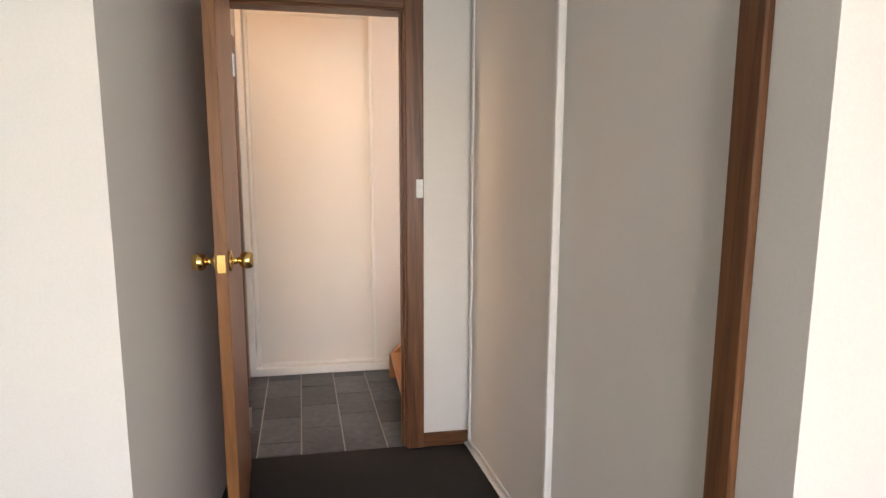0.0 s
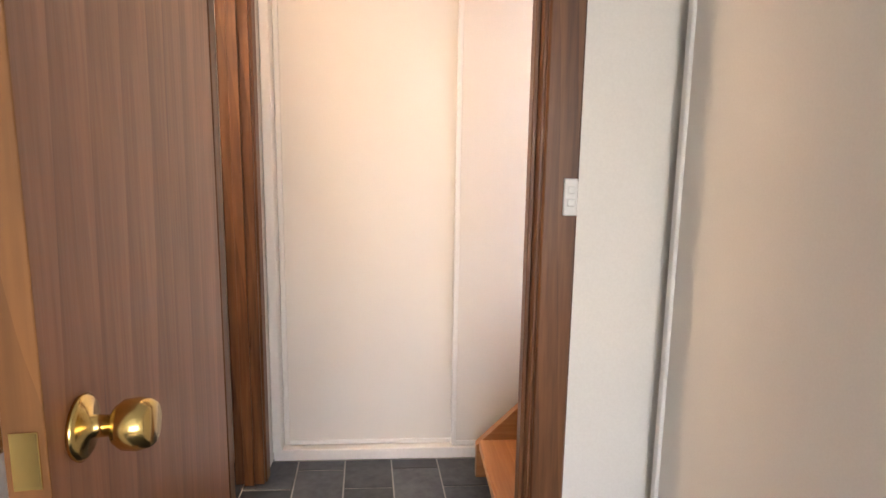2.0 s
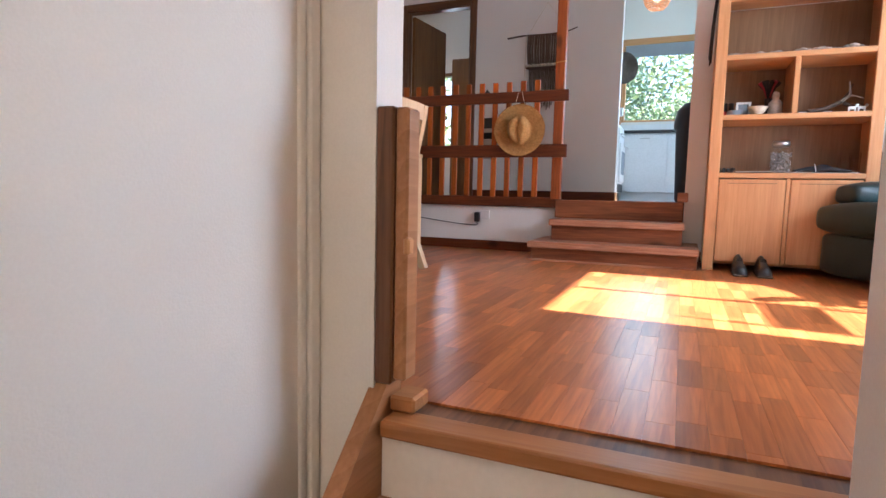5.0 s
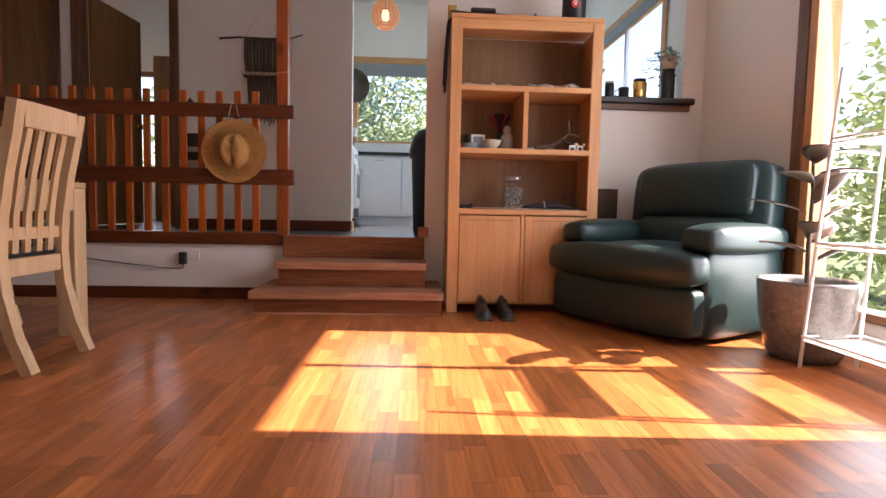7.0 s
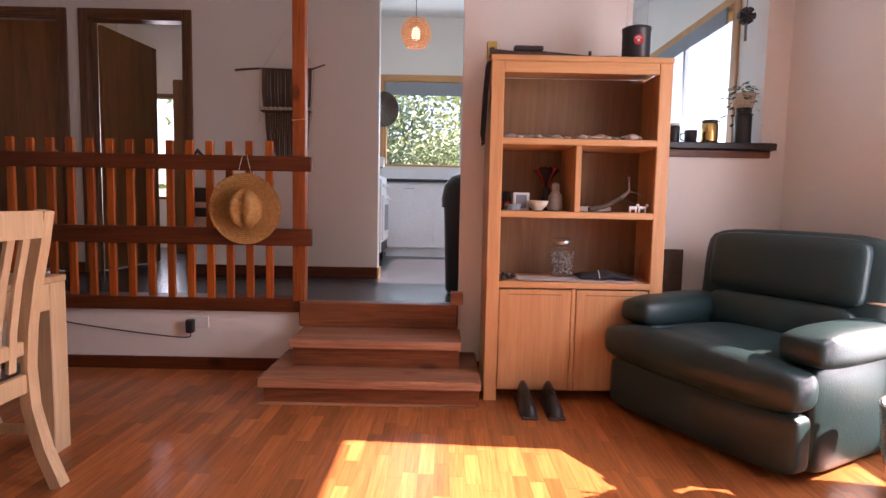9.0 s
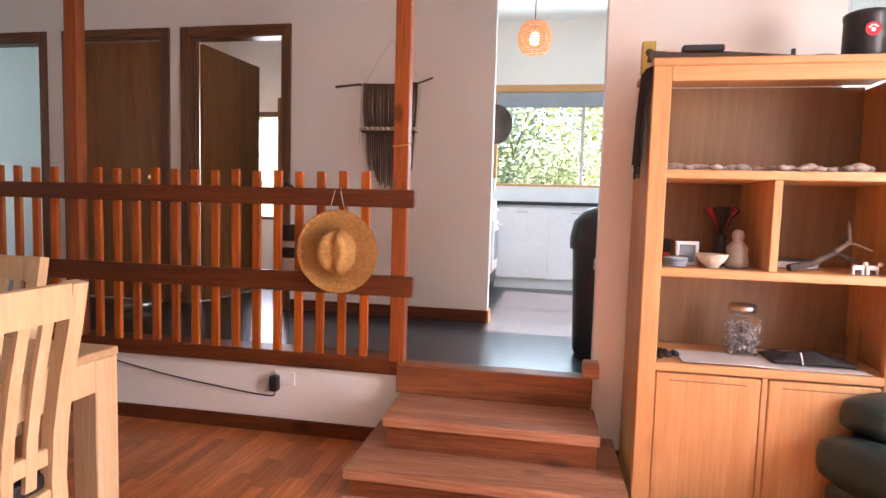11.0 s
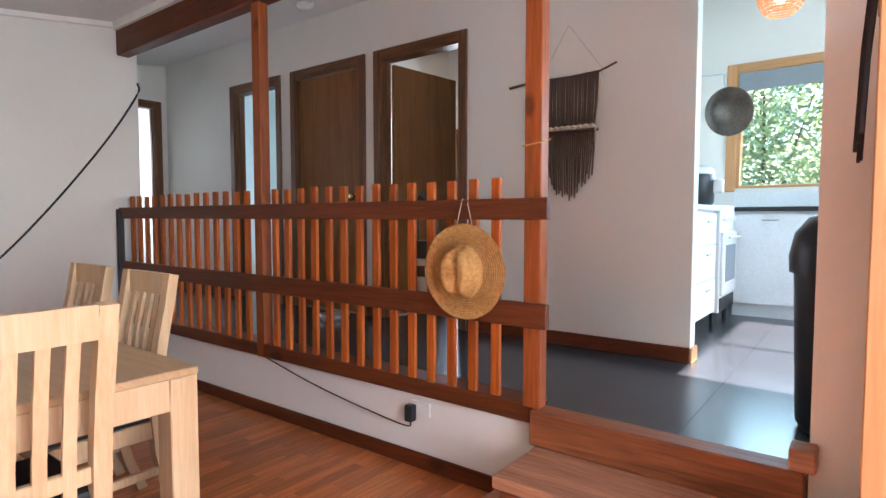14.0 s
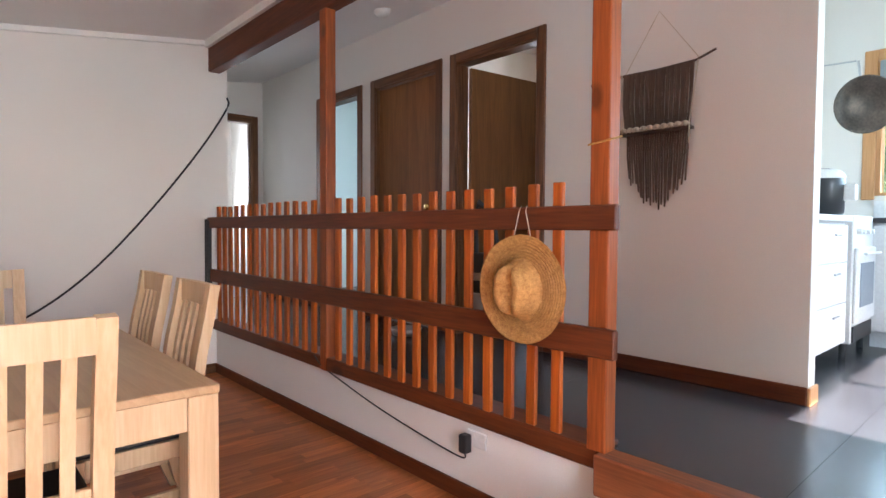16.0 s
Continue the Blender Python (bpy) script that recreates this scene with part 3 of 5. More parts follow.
tagged(part("trim_closet_side", box(-0.09, -0.052, 4.80, 4.90, 0.052, 2.295, 0.003), M_TRIMW), "white closet side frame", "trim", kind="structure")
tagged(part("trim_closet_end", box(1.548, 1.583, 4.825, 4.90, 0.0, 2.33, 0.004), M_TRIMW), "white closet end strip", "trim", kind="structure")
tagged(part("wall_closet_west", box(-1.2, -0.092, 4.84, 4.90, 0, 2.45), M_WALL), "plaster wall beside the closet", "wall", kind="structure")

# hall ceiling lamp, after an unseen fixture added for the side room's fill light
sl = empty("ceiling_lamp", "unseen round ceiling fixture added in the side room", "lamp", at=(-0.9, 4.33, 2.45))
part("base", lathe([(0, 0), (0.06, 0), (0.06, -0.02), (0, -0.02)], 24), M_WHITEM, sl, "", True)
hl = empty("ceiling_lamp", "round glowing hall ceiling lamp", "lamp", at=(0.0, 4.0, 2.45))
part("base", lathe([(0, 0), (0.06, 0), (0.06, -0.02), (0, -0.02)], 24), M_WHITEM, hl, "", True)

# ---- stair ----
stair = empty("stair", "short open hardwood stair up to the living room", "stair")
RUN = 0.180
for i in range(1, 5):
    zt = 0.10 + 0.17 * i
    xf = 1.345 - (4 - i) * RUN
    part("tread", box(xf, xf + 0.225, 3.855, 4.662, zt - 0.042, zt, 0.006, seg=2), M_STAIR, stair)
b = bmesh.new()
prof = [(0.795, 0.09), (0.795, 0.245), (1.60, 1.02), (1.66, 1.02), (1.66, 0.72), (1.02, 0.09)]
for y0, y1 in ((4.662, 4.702),):
    va = [b.verts.new((x, y0, z)) for x, z in prof]
    vb = [b.verts.new((x, y1, z)) for x, z in prof]
    b.faces.new(va)
    b.faces.new(vb[::-1])
    for k in range(len(prof)):
        j = (k + 1) % len(prof)
        b.faces.new((va[k], va[j], vb[j], vb[k]))
part("stringer", b, M_STRING, stair, "sawn timber stringer")
part("nosing", box(1.548, 1.625, 3.805, 4.655, Z1 - 0.034, Z1 + 0.003, 0.006, seg=2), M_STAIR, stair, "timber nosing at the floor edge")
part("riser", box(1.572, 1.586, 3.80, 4.66, 0.0, Z1 - 0.034), M_TRIMW, stair, "white painted riser")

newel = empty("newel_post", "short timber newel post at the stair head", "post")
part("post", box(1.585, 1.64, 4.615, 4.645, 1.03, 1.60, 0.005), M_STRING, newel)
part("board", box(1.578, 1.645, 4.645, 4.686, 1.02, 1.602, 0.004), M_ARCH, newel, "darker backing board")
part("catch", box(1.575, 1.60, 4.605, 4.62, 1.30, 1.335, 0.004), M_PINE, newel, "small wooden gate catch")
tagged(part("stair_wedge", box(1.60, 1.68, 4.60, 4.66, 0.953, 0.99, 0.006), M_STAIR), "timber block at the stair head", "block")
np2 = empty("newel_post", "short timber newel post at the stair head", "post")
part("post", box(1.60, 1.66, 3.768, 3.805, Z1, 1.40, 0.005), M_STRING, np2)

# ---- balustrade ----
bal = empty("balustrade", "red-stained pine balustrade with pickets above rails", "balustrade")
RX = 5.185
for y0, y1 in ((5.03, 5.108), (6.935, 7.013)):
    part("post", box(5.195, 5.264, y0, y1, 1.33 if y0 > 6 else 1.40, 3.51, 0.006, seg=2), M_RED, bal)
part("top_rail", box(RX - 0.018, RX + 0.012, 4.985, 8.845, 2.195, 2.285, 0.005), M_REDY, bal)
part("lower_rail", box(RX - 0.018, RX + 0.012, 4.985, 8.845, 1.745, 1.85, 0.005), M_REDY, bal)
ys = [5.25 + 0.1207 * i for i in range(14)] + [7.106 + 0.1215 * i for i in range(14)]
pk = mesh_of("picket", box(-0.011, 0.011, -0.0225, 0.0225, 1.415, 2.372, 0.003), M_PICK)
for k, y in enumerate(ys):
    p = new("picket", pk)
    p.parent = bal
    p.location = (RX + 0.024, y, random.uniform(-0.006, 0.006))
part("base_plate", box(5.197, 5.345, 5.062, 8.845, 1.332, 1.415, 0.006), M_REDY, bal)
bl = empty("roof_beam", "dark red-stained pine ceiling beam", "beam")
part("beam", box(5.19, 5.29, 4.0, 8.85, 3.512, 3.735, 0.008), M_REDY, bl)
tagged(part("cornice_beam", box(5.20, 5.28, 2.1, 8.85, 3.735, 3.80), M_CEIL), "white plaster strip over the beam", "trim", kind="structure")
for nm, b in (("cornice_north", box(1.70, 5.19, 8.815, 8.85, 0, 0.04)), ("cornice_east", box(5.155, 5.19, 2.1, 8.815, -0.02, 0.04))):
    for v in b.verts:
        v.co.z += ceil_z(v.co.x) - 0.04
    tagged(part(nm, b, M_TRIMW), "white plaster cornice", "trim", kind="structure")

# ---- steps up to the raised hallway ----
steps = empty("timber_steps", "three worn red-brown pine steps", "steps")
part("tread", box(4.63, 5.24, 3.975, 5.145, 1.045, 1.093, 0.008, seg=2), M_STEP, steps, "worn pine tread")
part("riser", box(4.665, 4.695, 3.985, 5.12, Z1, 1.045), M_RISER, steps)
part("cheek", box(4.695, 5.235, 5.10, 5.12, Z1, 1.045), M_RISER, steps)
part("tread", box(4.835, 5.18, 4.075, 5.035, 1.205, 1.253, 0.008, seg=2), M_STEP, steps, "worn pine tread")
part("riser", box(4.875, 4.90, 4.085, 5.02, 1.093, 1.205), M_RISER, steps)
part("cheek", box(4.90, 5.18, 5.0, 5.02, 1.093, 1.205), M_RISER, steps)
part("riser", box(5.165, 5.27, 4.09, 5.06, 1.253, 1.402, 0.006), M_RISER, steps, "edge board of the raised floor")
part("ledge", box(4.645, 4.665, 4.0, 5.15, Z1, Z1 + 0.012, 0.003), M_STEP, steps)
tagged(part("corner_block", box(5.165, 5.262, 4.06, 4.135, 1.403, 1.475, 0.006), M_STEP), "small stained block at the wall end", "block")

# ---- doors along the raised hallway ----
for nm, a0, a1 in (("a", 6.295, 7.075), ("b", 7.295, 8.125), ("c", 8.395, 9.09)):
    jamb("door_frame_" + nm, "y", 6.396, 6.504, a0, a1, Z2, 3.455)
    architrave("architrave_" + nm, "y", 6.40, -1, a0 + 0.008, a1 - 0.008, Z2, 3.455 - 0.008, 0.072)
jamb("door_frame_d", "x", 10.456, 10.564, 5.45, 6.27, Z2, 3.455, mc=M_ARCHX)
architrave("architrave_d", "x", 10.46, -1, 5.458, 6.262, Z2, 3.447, 0.072, mats=(M_ARCH, M_ARCHX))
door_leaf("closed_door", (6.445, 8.104, Z2), -90, 0.788, 2.032, M_DOORD, M_ARCH, "closed dark timber veneer door", (-1,), False)
door_leaf("open_door", (6.515, 7.043, Z2), -6, 0.735, 2.03, M_DOORD, M_ARCH, "open dark timber door into the study", (1, -1), False)

# ---- windows ----


def window(name, axis, c0, c1, a0, a1, z0, z1, mullions, label, m=None, mh=None, w=0.05, sill=0.0):
    ob = empty(name, label, "window")
    ob["kind"] = "structure"
    m, mh = m or M_ARCH, mh or M_ARCHY

    def bx(p, q, d0, d1, zb, ze, bev=0.003):
        return box(p, q, d0, d1, zb, ze, bev) if axis == "x" else box(d0, d1, p, q, zb, ze, bev)

    fr = part("window_frame", bx(a0, a0 + w, c0, c1, z0, z1), m, ob)
    part("window_frame", bx(a1 - w, a1, c0, c1, z0, z1), m, ob)
    part("window_frame", bx(a0 + w, a1 - w, c0, c1, z1 - w, z1), mh, ob)
    part("window_sill", bx(a0 + w, a1 - w, c0 - (sill if sill < 0 else 0), c1 + (sill if sill > 0 else 0), z0, z0 + w * 0.7), mh, ob)
    mid = (c0 + c1) / 2
    edges = [a0 + w] + [q for mu in mullions for q in (mu - 0.02, mu + 0.02)] + [a1 - w]
    for mu in mullions:
        part("mullion", bx(mu - 0.02, mu + 0.02, mid - 0.015, mid + 0.02, z0 + w * 0.7, z1 - w), M_STEEL, ob)
    for p, q in zip(edges[::2], edges[1::2]):
        g = part("pane", bx(p, q, mid - 0.003, mid + 0.003, z0 + w * 0.7, z1 - w, 0), M_GLASS, ob)
        g.visible_shadow = False
    return ob


window("window_living", "x", 1.99, 2.12, WX0, WX1, WZ0, WZ1, (3.43,), "large timber-framed living room window", M_PINE, M_ARCHX, 0.06)
architrave("architrave_window_living", "x", 2.1, 1, WX0, WX1, WZ0 - 0.05, WZ1, 0.09, 0.025, (M_ARCH, M_ARCHX))
window("window_kitchen_east", "y", 8.83, 8.95, 3.0, 4.95, 2.47, 3.5, (3.98,), "aluminium kitchen window in a timber frame", M_PINE, M_PINEY, 0.035)
architrave("architrave_window_kitchen", "y", 8.84, -1, 3.0, 4.95, 2.44, 3.5, 0.085, 0.02, (M_PINE, M_PINEY))
window("window_kitchen_south", "x", 1.99, 2.11, 5.95, 7.9, 2.45, 3.5, (6.9,), "aluminium kitchen window in a timber frame", M_PINE, M_PINEY, 0.035)
architrave("architrave_window_kitchen_south", "x", 2.1, 1, 5.95, 7.9, 2.42, 3.5, 0.07, 0.02, (M_PINE, M_PINEY))
window("window_study", "y", 8.83, 8.95, 7.25, 8.1, 2.0, 3.3, (), "study window in a timber frame", M_ARCH, M_ARCHY, 0.05)
window("window_bedroom", "x", -1.7, -1.6, -0.3, 1.4, 0.8, 2.0, (0.55,), "unseen bedroom window", M_ARCH, M_ARCHY, 0.05)
# unseen window added only to go with the east fill lamp
window("window_bedroom_added", "y", 1.5, 1.6, -1.2, 0.4, 0.8, 2.0, (-0.4,), "unseen bedroom window", M_ARCH, M_ARCHY, 0.05)
tagged(part("blind_kitchen_east", box(8.78, 8.80, 3.03, 4.93, 3.33, 3.49, 0.006), M_BLIND), "rolled grey fabric blind", "blind")
b = box(6.0, 7.85, 2.13, 2.15, 3.37, 3.49, 0.006)
tagged(part("blind_kitchen_south", b, M_BLIND), "rolled grey fabric blind", "blind")
ps = empty("window_sill_pass", "dark sill of the kitchen pass-through", "sill")
ps["kind"] = "structure"
part("sill", box(5.20, 5.42, 2.18, 3.12, 2.38, 2.422, 0.006), M_BLACK, ps)
part("apron", box(5.235, 5.26, 2.20, 3.10, 2.335, 2.38, 0.004), M_ARCHY, ps)

# ---- outside ----
tagged(part("ground", box(-60, 70, -60, 70, -0.3, -0.12), M_GRASS), "grassy ground around the house", "ground", kind="structure")


def shrub(name, at, rx, ry, h, n, leaf, material, label, seed, trunk=True):
    """A trunk with limbs and a crown of many small leaves in clumps."""
    rnd = random.Random(seed)
    ob = empty(name, label, "tree" if h > 2.5 else "bush", at=at)
    tb = tube([(0, 0, 0), (0.05, 0.03, h * 0.4), (-0.03, 0.05, h * 0.8)], 0.07, 8, taper=0.02)
    for k in range(6):
        a = rnd.uniform(0, 6.28)
        tube([(0, 0, h * 0.25 + k * 0.05 * h), (math.cos(a) * rx * 0.3, math.sin(a) * ry * 0.3, h * 0.5), (math.cos(a) * rx * 0.7, math.sin(a) * ry * 0.7, h * 0.75)], 0.03, 6, tb, 0.008)
    part("trunk", tb, M_BARK, ob)
    vs, fs = [], []
    clumps = [(rnd.gauss(0, 0.42) * rx, rnd.gauss(0, 0.42) * ry, h * min(1.0, max(0.06, rnd.uniform(0.1, 1.0)))) for _ in range(46)]
    for k in range(n):
        c = clumps[k % len(clumps)]
        s = 0.16 * (rx + ry)
        p = Vector((c[0] + rnd.gauss(0, s), c[1] + rnd.gauss(0, s), max(0.03, c[2] + rnd.gauss(0, s))))
        d = Vector((rnd.gauss(0, 1), rnd.gauss(0, 1), rnd.gauss(0, 0.7))).normalized()
        e = d.cross(Vector((rnd.gauss(0, 1), rnd.gauss(0, 1), rnd.gauss(0, 1)))).normalized()
        L = leaf * rnd.uniform(0.7, 1.4)
        i = len(vs)
        vs += [p, p + d * L * 0.5 + e * L * 0.22, p + d * L, p + d * L * 0.5 - e * L * 0.22]
        fs.append((i, i + 1, i + 2, i + 3))
    me = bpy.data.meshes.new("crown")
    me.from_pydata([tuple(v) for v in vs], [], fs)
    me.materials.append(material)
    cr = new("crown", me)
    cr.parent = ob
    return ob


shrub("bush", (10.9, 4.25, -0.12), 0.6, 0.6, 3.1, 13000, 0.06, M_BUSH, "grey-green bush outside the kitchen window", 3)
shrub("tree", (15.0, 2.6, -0.12), 1.6, 1.8, 6.5, 18000, 0.14, M_BUSHY, "yellow-green tree beyond the kitchen window", 4)
shrub("tree", (15.5, 5.6, -0.12), 1.8, 1.8, 6.2, 16000, 0.14, M_BUSH, "green tree beyond the kitchen window", 5)
shrub("tree", (20.0, 9.0, -0.12), 3.0, 3.0, 7.0, 6000, 0.3, M_BUSHY, "yellow-green tree beyond the study", 6)
shrub("tree", (7.0, -7.5, -0.12), 2.2, 1.6, 4.6, 16000, 0.15, M_BUSH, "green garden tree outside the living room", 7)
shrub("tree", (12.5, -7.0, -0.12), 2.4, 2.0, 5.2, 6000, 0.26, M_BUSHY, "yellow-green tree in the garden", 8)
shrub("bush", (5.5, -3.4, -0.12), 1.2, 0.9, 2.4, 12000, 0.09, M_BUSH, "green garden bush outside the living room", 9)

# ---- living room furniture ----


def bookcase():
    ob = empty("bookcase", "tall pale pine bookcase with two cupboard doors", "bookcase", at=(4.772, 3.0, Z1))
    W, H, D = 0.952, 1.825, 0.40
    for y0 in (0, W - 0.07):
        part("stile", box(0, 0.035, y0, y0 + 0.07, 0.0, H - 0.002, 0.004), M_PINE, ob)
    part("side", box(0.035, D, 0.002, 0.024, 0.03, H - 0.02, 0.003), M_PINE, ob)
    part("side", box(0.035, D, W - 0.024, W - 0.002, 0.03, H - 0.02, 0.003), M_PINE, ob)
    part("top", box(-0.004, D + 0.005, -0.004, W + 0.004, H - 0.002, H + 0.028, 0.005), M_PINEY, ob)
    part("head_rail", box(0.003, 0.03, 0.07, W - 0.07, H - 0.06, H - 0.002, 0.003), M_PINEY, ob)
    part("back", box(D - 0.012, D, 0.024, W - 0.024, 0.06, H - 0.01), M_BACK, ob, "brown back panel")
    for z in (1.426, 1.04, 0.66):
        part("shelf", box(0.002, D - 0.012, 0.026, W - 0.026, z - 0.035, z, 0.004), M_PINEY, ob)
    part("divider", box(0.006, D - 0.012, 0.46, 0.492, 1.04, 1.391, 0.003), M_PINE, ob)
    part("bottom", box(0.04, D - 0.012, 0.026, W - 0.026, 0.05, 0.075), M_PINEY, ob)
    part("mullion", box(0.006, 0.03, 0.465, 0.487, 0.06, 0.625, 0.002), M_PINE, ob)
    for y0, y1 in ((0.073, 0.462), (0.49, 0.879)):
        d = part("door", box(0.004, 0.026, y0, y1, 0.065, 0.618, 0.004), M_PINE, ob)
        # thin raised brown strip paints the shade line of the door's top bevel
        part("panel_groove", box(0.0025, 0.004, y0 + 0.05, y1 - 0.05, 0.588, 0.593), M_BACK, d)
    return ob


bookcase()


def recliner():
    ob = empty("recliner", "dark green leather recliner armchair", "armchair", at=(4.46, 2.68, Z1), rz=28)
    ob.scale = (1, 0.9, 1)
    # front towards local +y, width along x

    def pad(name, x0, x1, y0, y1, z0, z1, r, bulge=(0, 0, 0), tilt=0.0, pivot=None, label=""):
        b = box(x0, x1, y0, y1, z0, z1)
        bmesh.ops.subdivide_edges(b, edges=b.edges[:], cuts=5, use_grid_fill=True)
        c = Vector(((x0 + x1) / 2, (y0 + y1) / 2, (z0 + z1) / 2))
        hs = Vector(((x1 - x0) / 2, (y1 - y0) / 2, (z1 - z0) / 2))
        for v in b.verts:
            q = v.co - c
            inner = Vector([max(-h + r, min(h - r, a)) for a, h in zip(q, hs)])
            d = q - inner
            if d.length > 1e-6:
                q = inner + d.normalized() * min(r, max(abs(k) for k in d))
            u = Vector([a / h for a, h in zip(q, hs)])
            q.x += bulge[0] * u.x * max(0, 1 - u.y * u.y) * max(0, 1 - u.z * u.z)
            q.y += bulge[1] * u.y * max(0, 1 - u.x * u.x) * max(0, 1 - u.z * u.z)
            q.z += bulge[2] * u.z * max(0, 1 - u.y * u.y) * max(0, 1 - u.x * u.x)
            q += 0.004 * noise.noise_vector((q + c) * 9.0)
            v.co = c + q
        if tilt:
            pv = Vector(pivot)
            bmesh.ops.rotate(b, verts=b.verts, cent=pv, matrix=Matrix.Rotation(radians(tilt), 3, "X"))
        p = part(name, b, M_LEATHER, ob, label, True)
        md = p.modifiers.new("round", "SUBSURF")
        md.levels = md.render_levels = 1
        return p

    pad("base", -0.46, 0.46, -0.36, 0.40, 0.03, 0.30, 0.04)
    pad("footrest", -0.485, 0.485, 0.36, 0.50, 0.035, 0.30, 0.035, (0, 0.012, 0))
    pad("seat_cushion", -0.35, 0.35, -0.25, 0.45, 0.27, 0.47, 0.07, (0, 0, 0.03))
    pad("seat_front", -0.50, 0.50, 0.33, 0.56, 0.285, 0.475, 0.075, (0.01, 0.015, 0.012), label="rolled front of the seat cushion")
    for sg in (-1, 1):
        x0, x1 = sorted((sg * 0.33, sg * 0.495))
        pad("arm", x0, x1, -0.38, 0.38, 0.03, 0.475, 0.03)
        x0, x1 = sorted((sg * 0.31, sg * 0.535))
        pad("arm_pad", x0, x1, -0.38, 0.40, 0.455, 0.60, 0.06, (0, 0, 0.015))
    tilt = (7, (0, -0.3, 0.3))
    pad("backrest", -0.465, 0.465, -0.42, -0.17, 0.30, 0.965, 0.075, (0, 0.01, 0.006), *tilt)
    pad("headrest_pillow", -0.385, 0.385, -0.24, -0.125, 0.615, 0.945, 0.055, (0, 0.02, 0), *tilt)
    pad("lumbar_pillow", -0.36, 0.36, -0.24, -0.115, 0.40, 0.63, 0.055, (0, 0.02, 0), *tilt)
    return ob


recliner()

TX0, TX1, TY0, TY1, TZ = 3.06, 4.125, 5.775, 7.50, 1.695


def dining_table():
    ob = empty("dining_table", "pale oak dining table with thick square legs", "table", at=(0, 0, 0))
    part("tabletop", box(TX0, TX1, TY0, TY1, TZ - 0.028, TZ, 0.004), M_OAKY, ob)
    for a in ((TX0 + 0.012, TX0 + 0.04, TY0 + 0.1, TY1 - 0.1), (TX1 - 0.04, TX1 - 0.012, TY0 + 0.1, TY1 - 0.1)):
        part("apron", box(*a, TZ - 0.135, TZ - 0.028, 0.002), M_OAK, ob)
    for a in ((TX0 + 0.1, TX1 - 0.1, TY0 + 0.005, TY0 + 0.033), (TX0 + 0.1, TX1 - 0.1, TY1 - 0.033, TY1 - 0.005)):
        part("apron", box(*a, TZ - 0.135, TZ - 0.028, 0.002), M_OAK, ob)
    for x0 in (TX0 + 0.003, TX1 - 0.098):
        for y0 in (TY0 + 0.003, TY1 - 0.098):
            part("leg", box(x0, x0 + 0.095, y0, y0 + 0.095, Z1, TZ - 0.028, 0.004), M_OAK, ob)
    return ob


dining_table()


def dining_chair(at, rz):
    """Faces local +y; the back stands at local y 0."""
    ob = empty("dining_chair", "pale oak dining chair with a curved slatted back and dark seat", "chair", "chairs round the table", at, rz)
    W = 0.42
    curve = [(-0.02, 0.0), (0.035, 0.14), (0.075, 0.30), (0.085, 0.45), (0.075, 0.60), (0.05, 0.76), (0.02, 0.90), (0.0, 1.02)]
    for x in (-W / 2 + 0.025, W / 2 - 0.025):
        part("back_post", strap([(x, y, z) for y, z in curve], (1, 0, 0), 0.05, 0.04), M_OAK, ob)
    part("crest_rail", strap([(x, 0.006 - 0.012 * math.cos(x * 7), 0.972) for x in (-0.16, -0.08, 0, 0.08, 0.16)], (0, 0, 1), 0.095, 0.028), M_OAK, ob)
    for x in (-0.105, -0.035, 0.035, 0.105):
        part("slat", strap([(x, y - 0.002, z) for y, z in curve[3:7]] + [(x, 0.012, 0.93)], (1, 0, 0), 0.034, 0.014), M_OAK, ob)
    part("lower_rail", box(-0.16, 0.16, 0.072, 0.098, 0.50, 0.55, 0.004), M_OAK, ob)
    for x in (-W / 2 + 0.025, W / 2 - 0.025):
        part("front_leg", box(x - 0.022, x + 0.022, 0.45, 0.494, 0, 0.43, 0.004), M_OAK, ob)
        part("side_rail", box(x - 0.012, x + 0.012, 0.09, 0.45, 0.36, 0.43, 0.003), M_OAK, ob)
        part("stretcher", box(x - 0.01, x + 0.01, 0.05, 0.45, 0.20, 0.235, 0.003), M_OAK, ob)
    part("front_rail", box(-0.165, 0.165, 0.455, 0.48, 0.36, 0.43, 0.003), M_OAK, ob)
    part("back_rail", box(-0.165, 0.165, 0.07, 0.095, 0.36, 0.43, 0.003), M_OAK, ob)
    part("seat", box(-0.19, 0.19, 0.09, 0.50, 0.43, 0.475, 0.012, seg=2), M_BLACK, ob, "dark padded seat")
    return ob


chair = dining_chair((3.59, 5.61, Z1), 0)
for x, y, r in ((4.275, 6.43, 90), (4.275, 7.03, 90), (2.90, 6.43, -90), (2.90, 7.03, -90), (3.59, 7.68, 180)):
    copy_thing(chair, pose(x, y, Z1, 0, 0, r))

# ---- plants by the window ----
pot = empty("potted_rubber_plant", "rubber plant in a speckled grey glazed pot", "plant", at=(3.72, 2.36, Z1))
part("pot", lathe([(0, 0.0), (0.14, 0.0), (0.165, 0.05), (0.195, 0.2), (0.207, 0.345), (0.212, 0.36), (0.203, 0.365), (0.19, 0.34), (0.18, 0.30), (0, 0.30)], 40), M_POT, pot, "speckled glazed pot", True)
part("soil", lathe([(0, 0.306), (0.178, 0.306), (0.178, 0.30)], 24), M_BARK, pot)
stem = [(0, 0, 0.3), (0.01, 0.0, 0.5), (-0.01, 0.01, 0.75), (0.02, 0.0, 0.98)]
part("stem", tube(stem, 0.012, 8, taper=0.006), M_BARK, pot)


